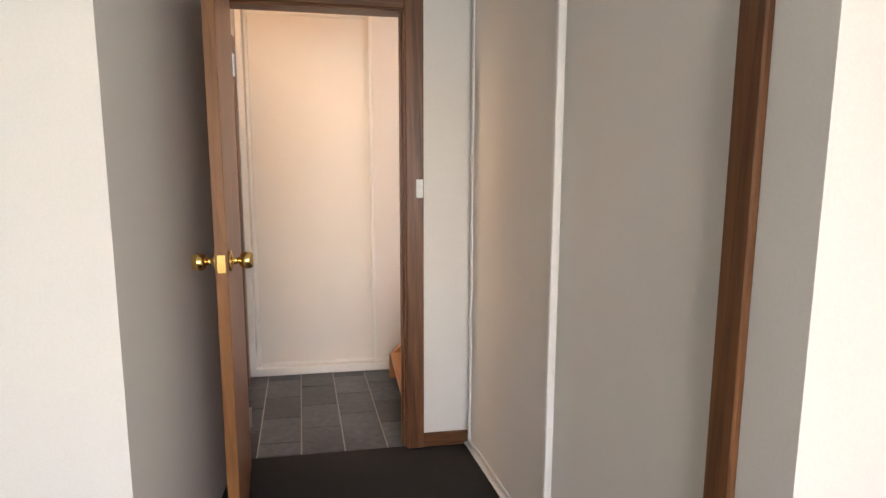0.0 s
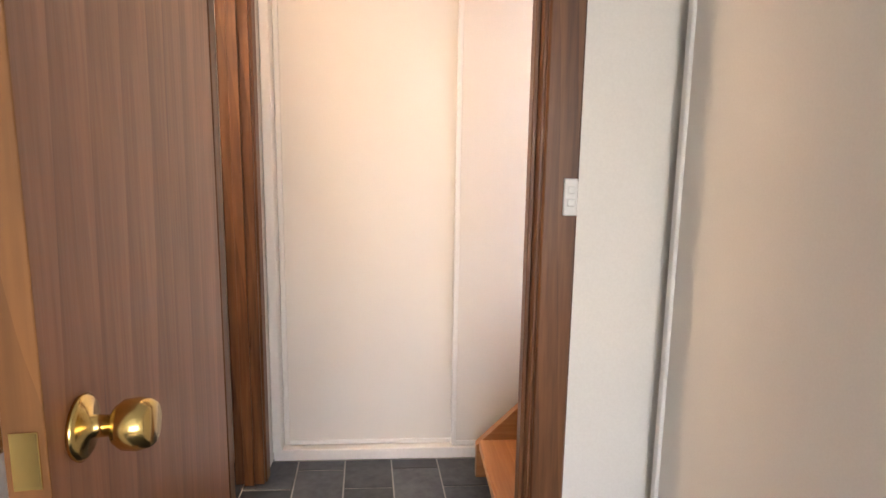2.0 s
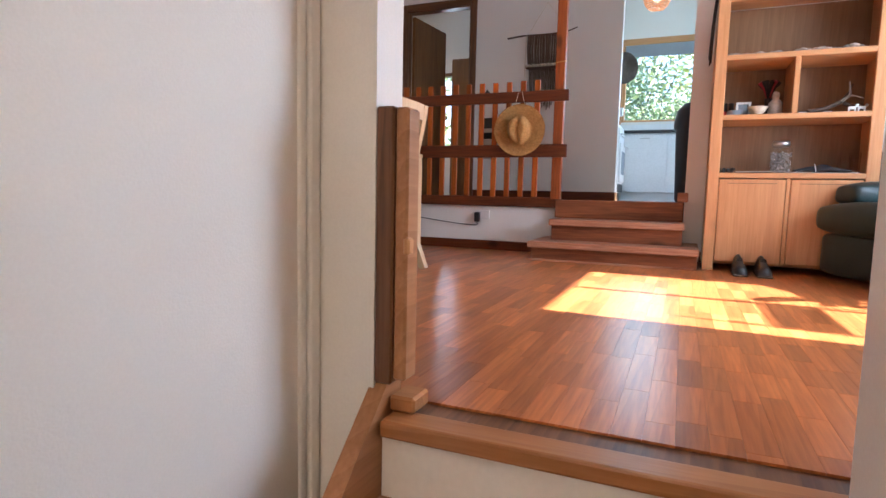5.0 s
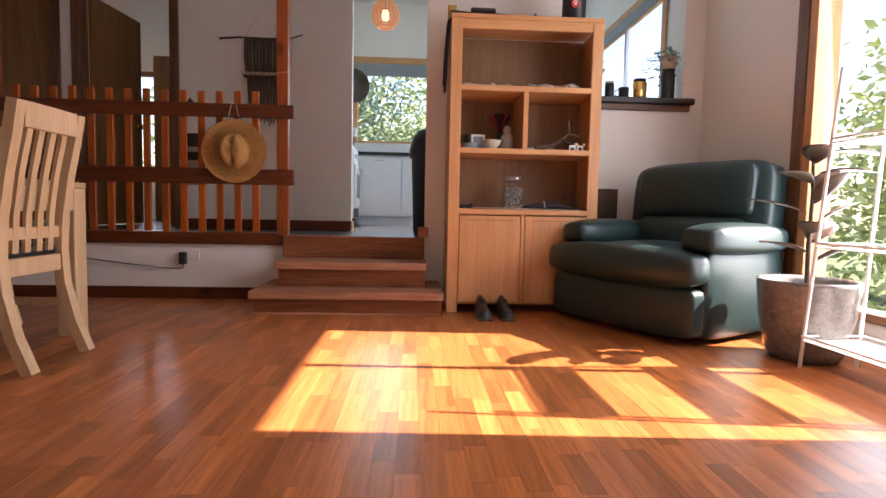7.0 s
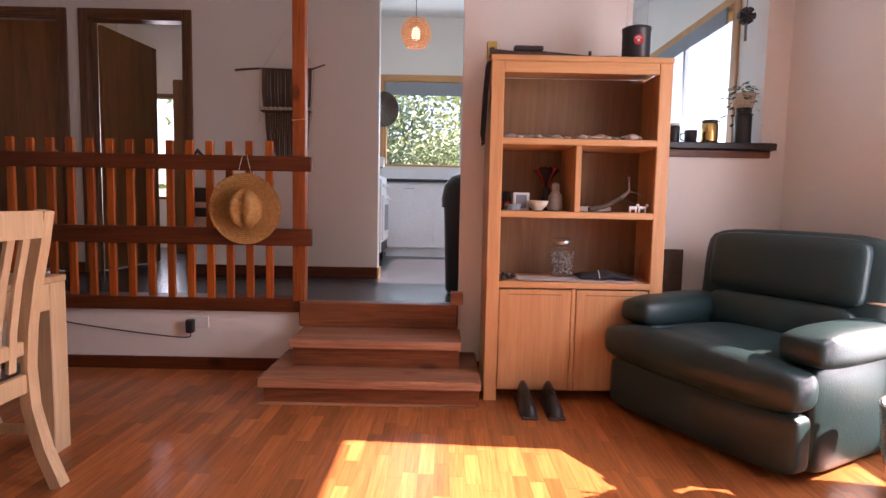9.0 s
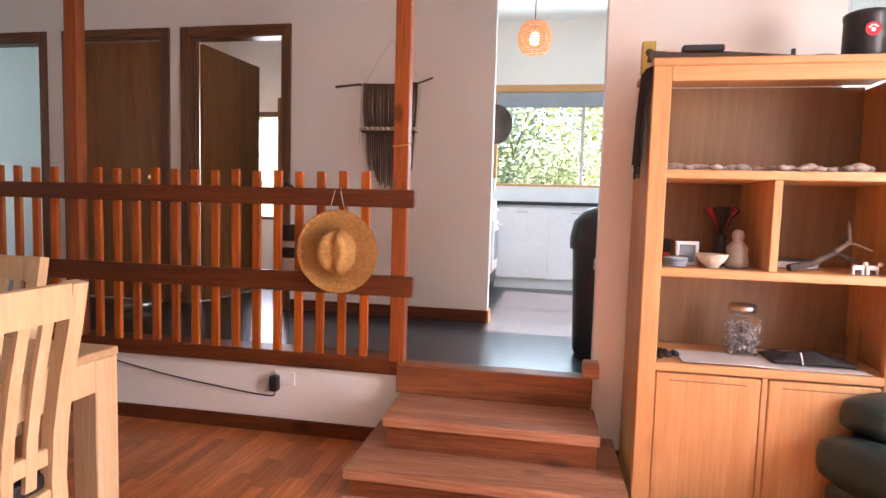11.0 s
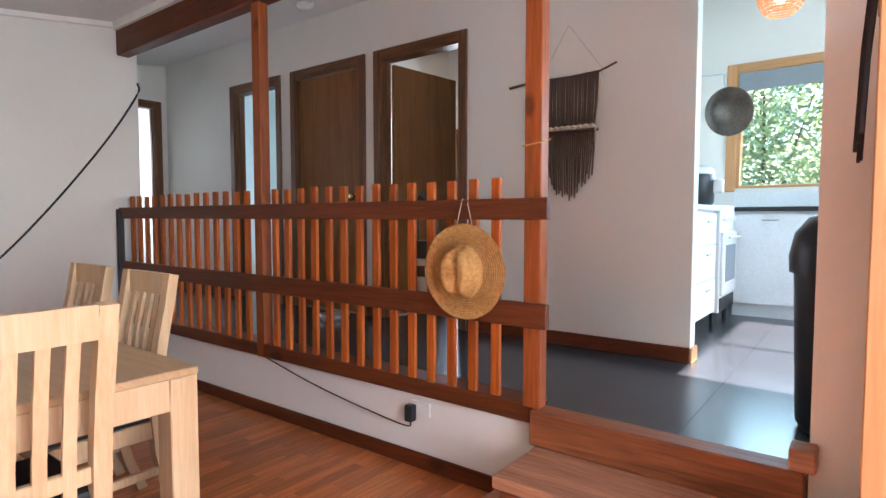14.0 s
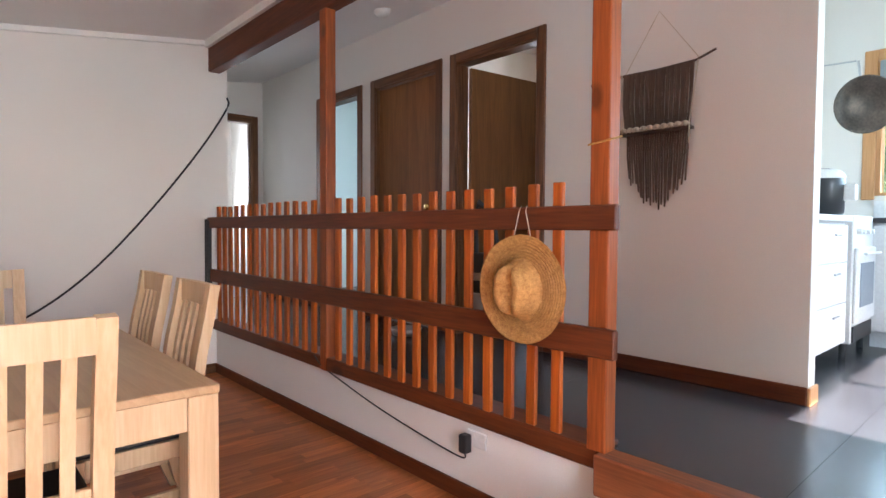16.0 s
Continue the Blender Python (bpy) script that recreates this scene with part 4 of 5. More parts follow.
def big_leaf(parent, base, az, elev, L, w, droop=0.3):
    b = bmesh.new()
    rows = []
    N = 8
    for i in range(N + 1):
        s = i / N
        half = w * math.sin(math.pi * min(1, s * 0.97 + 0.015)) ** 0.75 * 0.5
        r = s * L
        z = math.sin(elev) * r - droop * L * s * s * 0.5
        h = math.cos(elev) * r
        rows.append([b.verts.new((h, half * k, z + abs(k) * 0.18 * half)) for k in (-1, -0.5, 0, 0.5, 1)])
    for p, q in zip(rows, rows[1:]):
        for k in range(4):
            b.faces.new((p[k], p[k + 1], q[k + 1], q[k]))
    bmesh.ops.remove_doubles(b, verts=b.verts, dist=1e-5)
    bmesh.ops.solidify(b, geom=b.faces[:], thickness=0.0015)
    b.transform(Matrix.Translation(base) @ Matrix.Rotation(az, 4, "Z"))
    part("leaf", b, M_RUBBER_LEAF, parent, "", True)


lr = random.Random(12)
for i in range(12):
    z = 0.44 + 0.045 * i
    az = radians((205, 95, 300, 160, 250, 60, 190, 280, 120, 225, 150, 265)[i] + lr.uniform(-12, 12))
    big_leaf(pot, (0.015 * math.cos(az), 0.015 * math.sin(az), z), az, lr.uniform(0.1, 0.8), lr.uniform(0.20, 0.29), lr.uniform(0.11, 0.145))

stand = empty("plant_stand", "white metal tiered plant stand by the window", "plant stand", at=(3.2, 2.36, Z1))
for x in (-0.36, 0.36):
    for y in (-0.13, 0.13):
        part("leg", tube([(x, y, 0), (x * 0.72, y * 0.8, 1.25)], 0.008, 8), M_WHITEM, stand)
for z, k in ((0.12, 0.97), (0.52, 0.88), (0.95, 0.79)):
    sh = bmesh.new()
    for i in range(37):
        x = (-0.36 + 0.02 * i) * k
        box(x - 0.005, x + 0.005, -0.14 * k, 0.14 * k, z, z + 0.004, bm=sh)
    for i in range(15):
        y = (-0.14 + 0.02 * i) * k
        box(-0.36 * k, 0.36 * k, y - 0.005, y + 0.005, z + 0.001, z + 0.005, bm=sh)
    part("shelf", sh, M_WHITEM, stand, "perforated white metal shelf")
    part("rim", tube([(-0.36 * k, -0.14 * k, z + 0.02), (0.36 * k, -0.14 * k, z + 0.02), (0.36 * k, 0.14 * k, z + 0.02), (-0.36 * k, 0.14 * k, z + 0.02), (-0.36 * k, -0.14 * k, z + 0.02)], 0.006, 6), M_WHITEM, stand)

# ---- hat, wall hanging, cables ----
hat = empty("straw_hat", "woven straw hat hung on the balustrade rail", "hat", at=(5.150, 5.375, 1.965))
hp = [(0, 0.10), (0.05, 0.105), (0.075, 0.098), (0.088, 0.075), (0.098, 0.03), (0.106, 0.006), (0.12, 0.0), (0.165, 0.004), (0.205, 0.014), (0.21, 0.018), (0.205, 0.010), (0.165, -0.003), (0.11, -0.006), (0, -0.006)]
b = lathe(hp, 56)
for v in b.verts:
    r = math.hypot(v.co.x, v.co.y)
    if v.co.z > 0.05 and abs(v.co.y) < 0.03:
        v.co.z -= 0.045 * (1 - abs(v.co.y) / 0.03)
    if r < 0.108:
        v.co.x *= 1.12
        v.co.y *= 0.9
    v.co += noise.noise_vector(v.co * 14) * 0.004
    v.co.y *= 1.03
b.transform(Matrix.Rotation(radians(-90), 4, "Y"))
part("crown_and_brim", b, M_STRAW, hat, "", True)
for k in range(9):
    r = 0.112 + k * 0.0115
    pts = [(-0.006 - 0.10 * max(0, (r - 0.16)) ** 1.2 - 0.002, r * math.cos(a), 1.03 * r * math.sin(a)) for a in [2 * math.pi * i / 40 for i in range(41)]]
    part("braid", tube(pts, 0.0035, 5), M_STRAW, hat)
part("cord", tube([(0.0, -0.04, 0.19), (0.0, -0.012, 0.30), (0.012, -0.008, 0.325)], 0.002, 5), M_ROPE, hat)
part("cord", tube([(0.0, 0.05, 0.19), (0.0, 0.022, 0.30), (0.012, 0.02, 0.325)], 0.002, 5), M_ROPE, hat)

mac = empty("wall_hanging", "brown yarn macrame wall hanging on a twig", "wall hanging", at=(6.378, 5.46, 0))
part("twig", tube([(0, 0.42, 3.055), (0, 0.25, 3.07), (-0.004, 0, 3.065), (0, -0.2, 3.075), (0, -0.30, 3.11)], 0.009, 8, taper=0.006), M_TWIG, mac)
part("cord", tube([(0, 0.20, 3.07), (0.012, 0.01, 3.385), (0, -0.22, 3.08)], 0.0025, 5), M_ROPE, mac)
mr = random.Random(5)
for i in range(34):
    y = 0.20 - 0.39 * i / 33
    part("strand", tube([(-0.006, y, 3.07), (-0.012, y + mr.uniform(-0.004, 0.004), 2.90), (-0.008, y * 0.93, 2.74)], 0.0058, 5), M_YARN, mac)
for i in range(26):
    y = 0.175 - 0.35 * i / 25
    low = 2.33 + 0.16 * (abs(y) / 0.18) ** 1.5 + mr.uniform(-0.03, 0.03)
    part("strand", tube([(-0.006, y, 2.74), (-0.012, y * 0.97, 2.6), (-0.006, y * 0.9 + mr.uniform(-0.006, 0.006), low)], 0.0065, 5, taper=0.005), M_YARN, mac)
part("tray", box(-0.075, -0.004, -0.20, 0.20, 2.722, 2.738, 0.003), M_TWIG, mac, "narrow woven tray")
rope = bmesh.new()
for k in (0, 1):
    tube([(-0.078 - 0.006 * math.cos(i * 0.9 + math.pi * k), 0.205 - 0.41 * i / 60, 2.742 + 0.006 * math.sin(i * 0.9 + math.pi * k)) for i in range(61)], 0.007, 6, rope)
part("rope_edge", rope, M_ROPE, mac, "twisted cream rope edge", True)
for sg in (-1, 1):
    part("cord", tube([(-0.008, 0.215 * sg, 3.075), (-0.074, 0.205 * sg, 2.75), (-0.076, 0.205 * sg, 2.64)], 0.0035, 5), M_ROPE, mac)
for i in range(11):
    y = 0.19 - 0.38 * i / 10
    part("bead", lathe([(0, 2.731), (0.012, 2.736), (0.015, 2.745), (0.012, 2.754), (0, 2.759)], 10, -0.088, y), M_ROPE, mac, "", True)

tagged(part("wall_cable", tube(smooth([(5.345, 8.84, 3.32), (5.34, 8.842, 3.22), (5.1, 8.842, 2.83), (4.75, 8.842, 2.36), (4.4, 8.842, 1.95), (4.1, 8.842, 1.68), (3.8, 8.842, 1.50), (3.4, 8.842, 1.36)]), 0.008, 6), M_BLACK), "black cable draped across the wall", "cable")
bundle = bmesh.new()
for k in range(3):
    dx, low = 0.010 * k + 0.04, 1.50 + 0.07 * (k % 3)
    tube(smooth([(5.11 + dx, 8.825, 2.27), (5.10 + dx, 8.80, 2.05), (5.105 + dx, 8.815, 1.80), (5.10 + dx, 8.80, low), (5.115 + dx, 8.79, low + 0.02), (5.112 + dx, 8.785, 1.9), (5.12 + dx, 8.80, 2.25)]), 0.010, 6, bundle)
tagged(part("hanging_cable", bundle, M_BLACK), "bundle of black cable hung on the rail end", "cable")
sk = empty("power_point", "white double power point with a black plug pack", "socket", at=(5.24, 5.70, 1.255))
part("plate", box(-0.012, 0, -0.058, 0.058, -0.036, 0.036, 0.004, seg=2), M_PLASTW, sk)
pl = empty("plug_pack", "black plug pack with a trailing lead", "plug", at=(5.228, 5.745, 1.235))
part("body", box(-0.045, 0, -0.022, 0.024, -0.045, 0.04, 0.008, seg=2), M_BLACK, pl)
part("lead", tube(smooth([(-0.02, 0.0, -0.045), (-0.02, 0.03, -0.075), (-0.015, 0.3, -0.055), (-0.012, 0.7, -0.005), (-0.012, 1.05, 0.06), (-0.03, 1.25, 0.12), (-0.05, 1.31, 0.18)]), 0.004, 6), M_BLACK, pl)

# ---- kitchen ----


def cabinet(name, x0, x1, y0, y1, z0, z1, face, splits, label, vertical=True):
    """A white unit with doors or drawers on the side named by face: 'w' or 's'."""
    ob = empty(name, label, "cabinet", "kitchen cabinets")
    part("body", box(x0 + 0.02 if face == "w" else x0, x1, y0 + 0.02 if face == "s" else y0, y1, z0, z1), M_KITCH, ob)
    for p, q, zb, ze in splits:
        d = part("door", box(x0, x0 + 0.019, p + 0.002, q - 0.002, zb, ze, 0.002) if face == "w" else box(p + 0.002, q - 0.002, y0, y0 + 0.019, zb, ze, 0.002), M_KITCH, ob)
        m = (p + q) / 2
        part("handle", tube([(x0 - 0.025, m - 0.06, ze - 0.05), (x0 - 0.025, m + 0.06, ze - 0.05)], 0.006, 8) if face == "w" else tube([(m - 0.06, y0 - 0.025, ze - 0.06), (m + 0.06, y0 - 0.025, ze - 0.06)], 0.006, 8), M_STEEL, d, "steel bar handle")
    return ob


CZ = Z2 + 0.86
for i in range(5):
    y0 = 2.15 + 0.54 * i
    cabinet("kitchen_cabinet", 8.24, 8.83, y0, y0 + 0.54, Z2 + 0.1, CZ, "w", [(y0, y0 + 0.54, Z2 + 0.11, CZ - 0.02)], "white laminate kitchen base cabinet")
tagged(part("kickboard", box(8.28, 8.83, 2.15, 4.85, Z2, Z2 + 0.1), M_KITCH), "white kickboard under the kitchen cabinets", "kickboard")
tagged(part("worktop", box(8.21, 8.835, 2.12, 4.87, CZ, CZ + 0.035, 0.004), M_BLACK), "dark kitchen worktop under the window", "worktop")
tagged(part("splashback", box(8.82, 8.838, 2.15, 4.95, CZ + 0.036, 2.43), M_KITCH), "white splashback under the window", "splashback")
dz = [(Z2 + 0.11, Z2 + 0.36), (Z2 + 0.365, Z2 + 0.61), (Z2 + 0.615, CZ - 0.02)]
cabinet("drawer_cabinet", 7.0, 7.66, 4.86, 5.44, Z2 + 0.1, CZ, "s", [(7.0, 7.66, a, b_) for a, b_ in dz], "white laminate three-drawer kitchen cabinet")
tagged(part("worktop", box(6.95, 7.67, 4.84, 5.445, CZ, CZ + 0.035, 0.004), M_KITCH), "white worktop beside the stove", "worktop")
sto = empty("stove", "white freestanding kitchen stove", "stove", at=(7.69, 4.84, Z2))
part("body", box(0, 0.54, 0.0, 0.6, 0.09, 0.90, 0.006), M_WHITEM, sto)
part("oven_door", box(0.02, 0.52, -0.025, 0.0, 0.22, 0.70, 0.008), M_WHITEM, sto)
part("oven_window", box(0.09, 0.45, -0.029, -0.025, 0.32, 0.60, 0.001), M_BLIND, sto)
part("handle", tube([(0.06, -0.055, 0.66), (0.48, -0.055, 0.66)], 0.01, 8), M_WHITEM, sto)
part("kick_drawer", box(0.02, 0.52, -0.01, 0.0, 0.1, 0.2, 0.002), M_BLACK, sto)
for x in (0.04, 0.5):
    part("foot", tube([(x, 0.05, 0), (x, 0.05, 0.09)], 0.02, 10), M_BLACK, sto)
for x in (0.1, 0.2, 0.34, 0.44):
    kb = lathe([(0, 0), (0.02, 0), (0.017, 0.025), (0, 0.025)], 14)
    kb.transform(Matrix.Translation((x, 0, 0.80)) @ Matrix.Rotation(radians(90), 4, "X"))
    part("dial", kb, M_WHITEM, sto)
af = empty("air_fryer", "black rounded air fryer on the worktop", "air fryer", at=(7.56, 5.0, CZ + 0.036))
part("body", lathe([(0, 0), (0.12, 0), (0.135, 0.02), (0.14, 0.2), (0.125, 0.26), (0.07, 0.29), (0, 0.29)], 28), M_BLACK, af, "", True)
part("top_ring", lathe([(0.05, 0.292), (0.10, 0.282), (0.10, 0.276), (0.05, 0.286)], 24), M_STEEL, af, "silver vent ring", True)
part("handle", box(-0.02, 0.02, -0.2, -0.13, 0.09, 0.19, 0.008), M_WHITEM, af)
part("rim", lathe([(0.132, 0.225), (0.139, 0.235), (0.128, 0.262), (0.104, 0.281), (0.101, 0.276), (0.125, 0.256)], 28), M_WHITEM, af, "pale grey rim", True)
pan = empty("hanging_wok", "dark steel wok hung on the wall", "wok", at=(8.066, 4.90, 3.04))
b = lathe([(0, 0), (0.05, 0.002), (0.10, 0.02), (0.14, 0.055), (0.146, 0.055), (0.10, 0.012), (0.05, -0.006), (0, -0.008)], 32)
b.transform(Matrix.Rotation(radians(35), 4, "Z") @ Matrix.Rotation(radians(-97), 4, "Y") @ Matrix.Diagonal((1.3, 1.3, 1.3, 1)))
part("bowl", b, M_WOK, pan, "", True)
part("handle", tube([(0, 0, 0.14), (0, 0.02, 0.3)], 0.008, 8), M_STEEL, pan)
part("hook_rail", tube([(0, 0.03, 0.30), (0, 0.55, 0.32)], 0.006, 6), M_STEEL, pan)
binb = empty("rubbish_bin", "tall black plastic swing-top bin", "bin", at=(5.68, 4.02, Z2))
part("body", lathe([(0, 0), (0.13, 0), (0.145, 0.03), (0.165, 0.60), (0.17, 0.63), (0, 0.63)], 28), M_BLACK, binb, "", True)
part("lid", lathe([(0.18, 0.60), (0.183, 0.66), (0.165, 0.75), (0.12, 0.81), (0.05, 0.835), (0, 0.84)], 28), M_BLACK, binb, "domed black lid", True)
part("label", box(-0.163, -0.160, 0.005, 0.06, 0.50, 0.56), M_PAPER, binb, "pale sticker")
pen = empty("pendant_lamp", "glowing round woven pendant lamp", "lamp", at=(7.813, 4.51, 3.786))
b = bmesh.new()
for k in range(14):
    z = -0.135 + 0.27 * k / 13
    r = 0.152 * math.sqrt(max(0.25, 1 - (z / 0.17) ** 2))
    tube([(r * math.cos(a), r * math.sin(a), z) for a in [2 * math.pi * i / 28 for i in range(29)]], 0.0062, 5, b)
for k in range(18):
    a = 2 * math.pi * k / 18
    tube([(0.152 * math.sqrt(max(0.25, 1 - (z / 0.17) ** 2)) * math.cos(a), 0.152 * math.sqrt(max(0.25, 1 - (z / 0.17) ** 2)) * math.sin(a), z) for z in [-0.135 + 0.27 * i / 10 for i in range(11)]], 0.004, 5, b)
part("shade", b, M_LAMPSHADE, pen, "woven cane shade")
part("bulb", lathe([(0, -0.07), (0.04, -0.05), (0.045, 0), (0.03, 0.05), (0, 0.07)], 16), M_BULB, pen, "", True)
part("flex", tube([(0, 0, 0.07), (0, 0, 0.36)], 0.004, 6), M_BLACK, pen)

# ---- things on and round the bookcase ----


def blob(name, rx, ry, rz_, at, material, label, category, group="", seed=0, rough=0.15, seg=3):
    b = bmesh.new()
    bmesh.ops.create_icosphere(b, subdivisions=seg, radius=1)
    for v in b.verts:
        k = 1 + rough * noise.noise(v.co * 1.6 + Vector((seed * 3.1, 0, 0)))
        v.co = Vector((v.co.x * rx * k, v.co.y * ry * k, max(-rz_ * 0.9, v.co.z * rz_ * k)))
    return solo(name, b, material, label, category, group, "", True, (at[0], at[1], at[2] + rz_ * 0.9))


S1, S2, S3, ST = Z1 + 1.427, Z1 + 1.041, Z1 + 0.661, Z1 + 1.854
pr = random.Random(33)
for i in range(22):
    y = 3.86 - 0.034 * i - pr.uniform(0, 0.01)
    r = pr.uniform(0.014, 0.03)
    blob("stone", r * 1.1, r * 1.3, r * 0.75, (4.85 + pr.uniform(-0.03, 0.05), y, S1), M_STONE, "small smooth stones and shells on the shelf", "stone", "stones on the shelf", i, 0.3, 2)
# left compartment
for y in (3.865, 3.825):
    c = empty("spice_tin", "small dark tin with a red band", "tin", "tins on the shelf", (5.0, y, S2))
    part("body", lathe([(0, 0), (0.017, 0), (0.017, 0.05), (0, 0.05)], 16), M_RED_P, c, "", True)
    part("lid", lathe([(0.018, 0.05), (0.018, 0.105), (0, 0.107)], 16), M_BLACK, c, "black cap", True)
for k in range(4):
    b = lathe([(0, 0), (0.045, 0), (0.048, 0.004), (0.045, 0.009), (0, 0.009)], 24)
    solo("coaster", b, M_BLIND, "round grey coaster in a short stack", "coaster", "stack of coasters", "", True, (4.87 + 0.003 * k, 3.815 - 0.002 * k, S2 + 0.0092 * k))
pf = empty("photo_frame", "small white standing photo frame", "photo frame", at=(4.93, 3.755, S2))
for a in ((-0.045, 0.045, 0, 0.014), (-0.045, 0.045, 0.086, 0.10)):
    part("rail", box(-0.008, 0.008, a[0], a[1], a[2], a[3], 0.002), M_WHITEM, pf)
for a in (-0.045, 0.031):
    part("stile", box(-0.008, 0.008, a, a + 0.014, 0.014, 0.086, 0.002), M_WHITEM, pf)
part("picture", box(0.002, 0.006, -0.031, 0.031, 0.014, 0.086), M_BLIND, pf)
bo = solo("bowl", lathe([(0, 0), (0.028, 0), (0.03, 0.008), (0.05, 0.03), (0.062, 0.055), (0.058, 0.056), (0.045, 0.032), (0.024, 0.012), (0, 0.012)], 28), M_ROPE, "small patterned cream ceramic bowl", "bowl", smooth=True, at=(4.86, 3.675, S2))
solo("figurine", lathe([(0, 0), (0.04, 0.0), (0.045, 0.02), (0.038, 0.06), (0.042, 0.08), (0.022, 0.105), (0.018, 0.11), (0.024, 0.13), (0.018, 0.15), (0, 0.158)], 20), M_STONE, "small seated stone figurine", "figurine", smooth=True, at=(4.90, 3.57, S2))
vz = empty("dark_vase", "dark glossy vase with dried red flowers", "vase", at=(5.02, 3.60, S2))
part("vase", lathe([(0, 0), (0.03, 0), (0.035, 0.04), (0.02, 0.09), (0.025, 0.13), (0.02, 0.13), (0, 0.05)], 20), M_BLACK, vz, "", True)
for k in range(14):
    a = k * 2.4
    part("petal", tube([(0, 0, 0.12), (0.03 * math.cos(a), 0.03 * math.sin(a), 0.2), (0.06 * math.cos(a), 0.06 * math.sin(a), 0.24)], 0.006, 5, taper=0.016), M_RED_P if k % 6 == 0 else M_DARK, vz)
# right compartment
drift = empty("driftwood", "pale branched driftwood ornament", "driftwood", at=(4.90, 3.22, S2))
part("limb", tube([(-0.04, 0.17, 0.012), (-0.02, 0.08, 0.03), (0.02, -0.02, 0.08), (0.03, -0.06, 0.14), (0.03, -0.075, 0.19)], 0.016, 8, taper=0.006), M_TWIG, drift)
part("limb", tube([(0.02, -0.02, 0.08), (0.0, -0.06, 0.12), (0.0, -0.05, 0.20)], 0.012, 8, taper=0.004), M_STONE, drift)
part("limb", tube([(0.02, -0.03, 0.07), (0.0, -0.10, 0.04), (-0.02, -0.15, 0.01)], 0.012, 8, taper=0.006), M_TWIG, drift)
part("limb", tube([(0.03, -0.05, 0.12), (0.0, -0.09, 0.11), (-0.02, -0.13, 0.09)], 0.006, 6, taper=0.003), M_STONE, drift)
bk = empty("dark_book", "dark bound book lying flat", "book", at=(5.02, 3.33, S2))
part("pages", box(-0.06, 0.06, -0.09, 0.09, 0.004, 0.03), M_PAPER, bk)
part("cover", boxes((-0.063, 0.063, -0.093, 0.093, 0.0, 0.004), (-0.063, 0.063, -0.093, 0.093, 0.03, 0.034), (0.06, 0.063, -0.093, 0.093, 0.004, 0.03)), M_BLACK, bk)
for y in (3.16, 3.11):
    an = bmesh.new()
    box(-0.008, 0.008, -0.022, 0.022, 0.018, 0.036, 0.006, an)
    for dy in (-0.016, 0.016):
        box(-0.006, 0.006, dy - 0.004, dy + 0.004, 0, 0.022, 0.001, an)
    box(-0.006, 0.006, -0.034, -0.016, 0.032, 0.05, 0.005, an)
    solo("toy_animal", an, M_WHITEM, "tiny white animal ornament", "ornament", "tiny animals", "", False, (4.83, y, S2))
# cupboard top
for k, (x0, x1, y0, y1) in enumerate(((4.79, 5.0, 3.10, 3.50), (4.785, 4.98, 3.40, 3.78))):
    b = box(x0, x1, y0, y1, S3 + 0.002 + 0.003 * k, S3 + 0.0045 + 0.003 * k)
    bmesh.ops.subdivide_edges(b, edges=b.edges[:], cuts=4, use_grid_fill=True)
    for v in b.verts:
        v.co.z += 0.003 * max(0, noise.noise(v.co * 7)) * k
    solo("paper_sheet", b, M_PAPER, "grey paper sheet spread on the cupboard top", "paper", "papers on the cupboard")
jar = empty("glass_jar", "square glass jar full of shells and buttons", "jar", at=(4.99, 3.505, S3 + 0.009))
g = box(-0.062, 0.062, -0.062, 0.062, 0, 0.165, 0.014, seg=3)
part("body", g, M_GLASS, jar, "clear glass", True)
part("neck", lathe([(0.045, 0.165), (0.045, 0.18), (0.04, 0.18), (0.04, 0.165)], 24), M_GLASS, jar, "", True)
part("lid", lathe([(0, 0.18), (0.052, 0.18), (0.054, 0.195), (0.05, 0.21), (0, 0.214)], 24), M_STEEL, jar, "glass lid with a steel clip", True)
vs_, fs_ = [], []
for k in range(420):
    c = Vector((pr.uniform(-0.054, 0.054), pr.uniform(-0.054, 0.054), pr.uniform(0.008, 0.135)))
    d1 = Vector((pr.gauss(0, 1), pr.gauss(0, 1), pr.gauss(0, 1))).normalized() * pr.uniform(0.006, 0.011)
    d2 = d1.cross(Vector((pr.gauss(0, 1), pr.gauss(0, 1), pr.gauss(0, 1)))).normalized() * d1.length
    d3 = d1.cross(d2).normalized() * 0.003
    i = len(vs_)
    vs_ += [tuple(c + p) for p in (d1, d2, -d1, -d2, d3, -d3)]
    fs_ += [(i, i + 1, i + 4), (i + 1, i + 2, i + 4), (i + 2, i + 3, i + 4), (i + 3, i, i + 4), (i + 1, i, i + 5), (i + 2, i + 1, i + 5), (i + 3, i + 2, i + 5), (i, i + 3, i + 5)]
me = bpy.data.meshes.new("shells")
me.from_pydata(vs_, [], fs_)
me.materials.append(M_SHELL)
sh = new("shells", me)
sh.parent = jar
tagged(sh, kind="stuff")
b = bmesh.new()
bmesh.ops.create_grid(b, x_segments=14, y_segments=18, size=0.5)
for v in b.verts:
    x, y = v.co.x * 0.16, v.co.y * 0.30
    v.co = Vector((x, y, 0.012 + 0.05 * max(0, 1 - (abs(y) / 0.17) ** 2) * max(0.2, 0.6 + noise.noise(Vector((x * 14, y * 14, 1.0)))) * (1 - (2 * x / 0.17) ** 2)))
bmesh.ops.solidify(b, geom=b.faces[:], thickness=0.01)
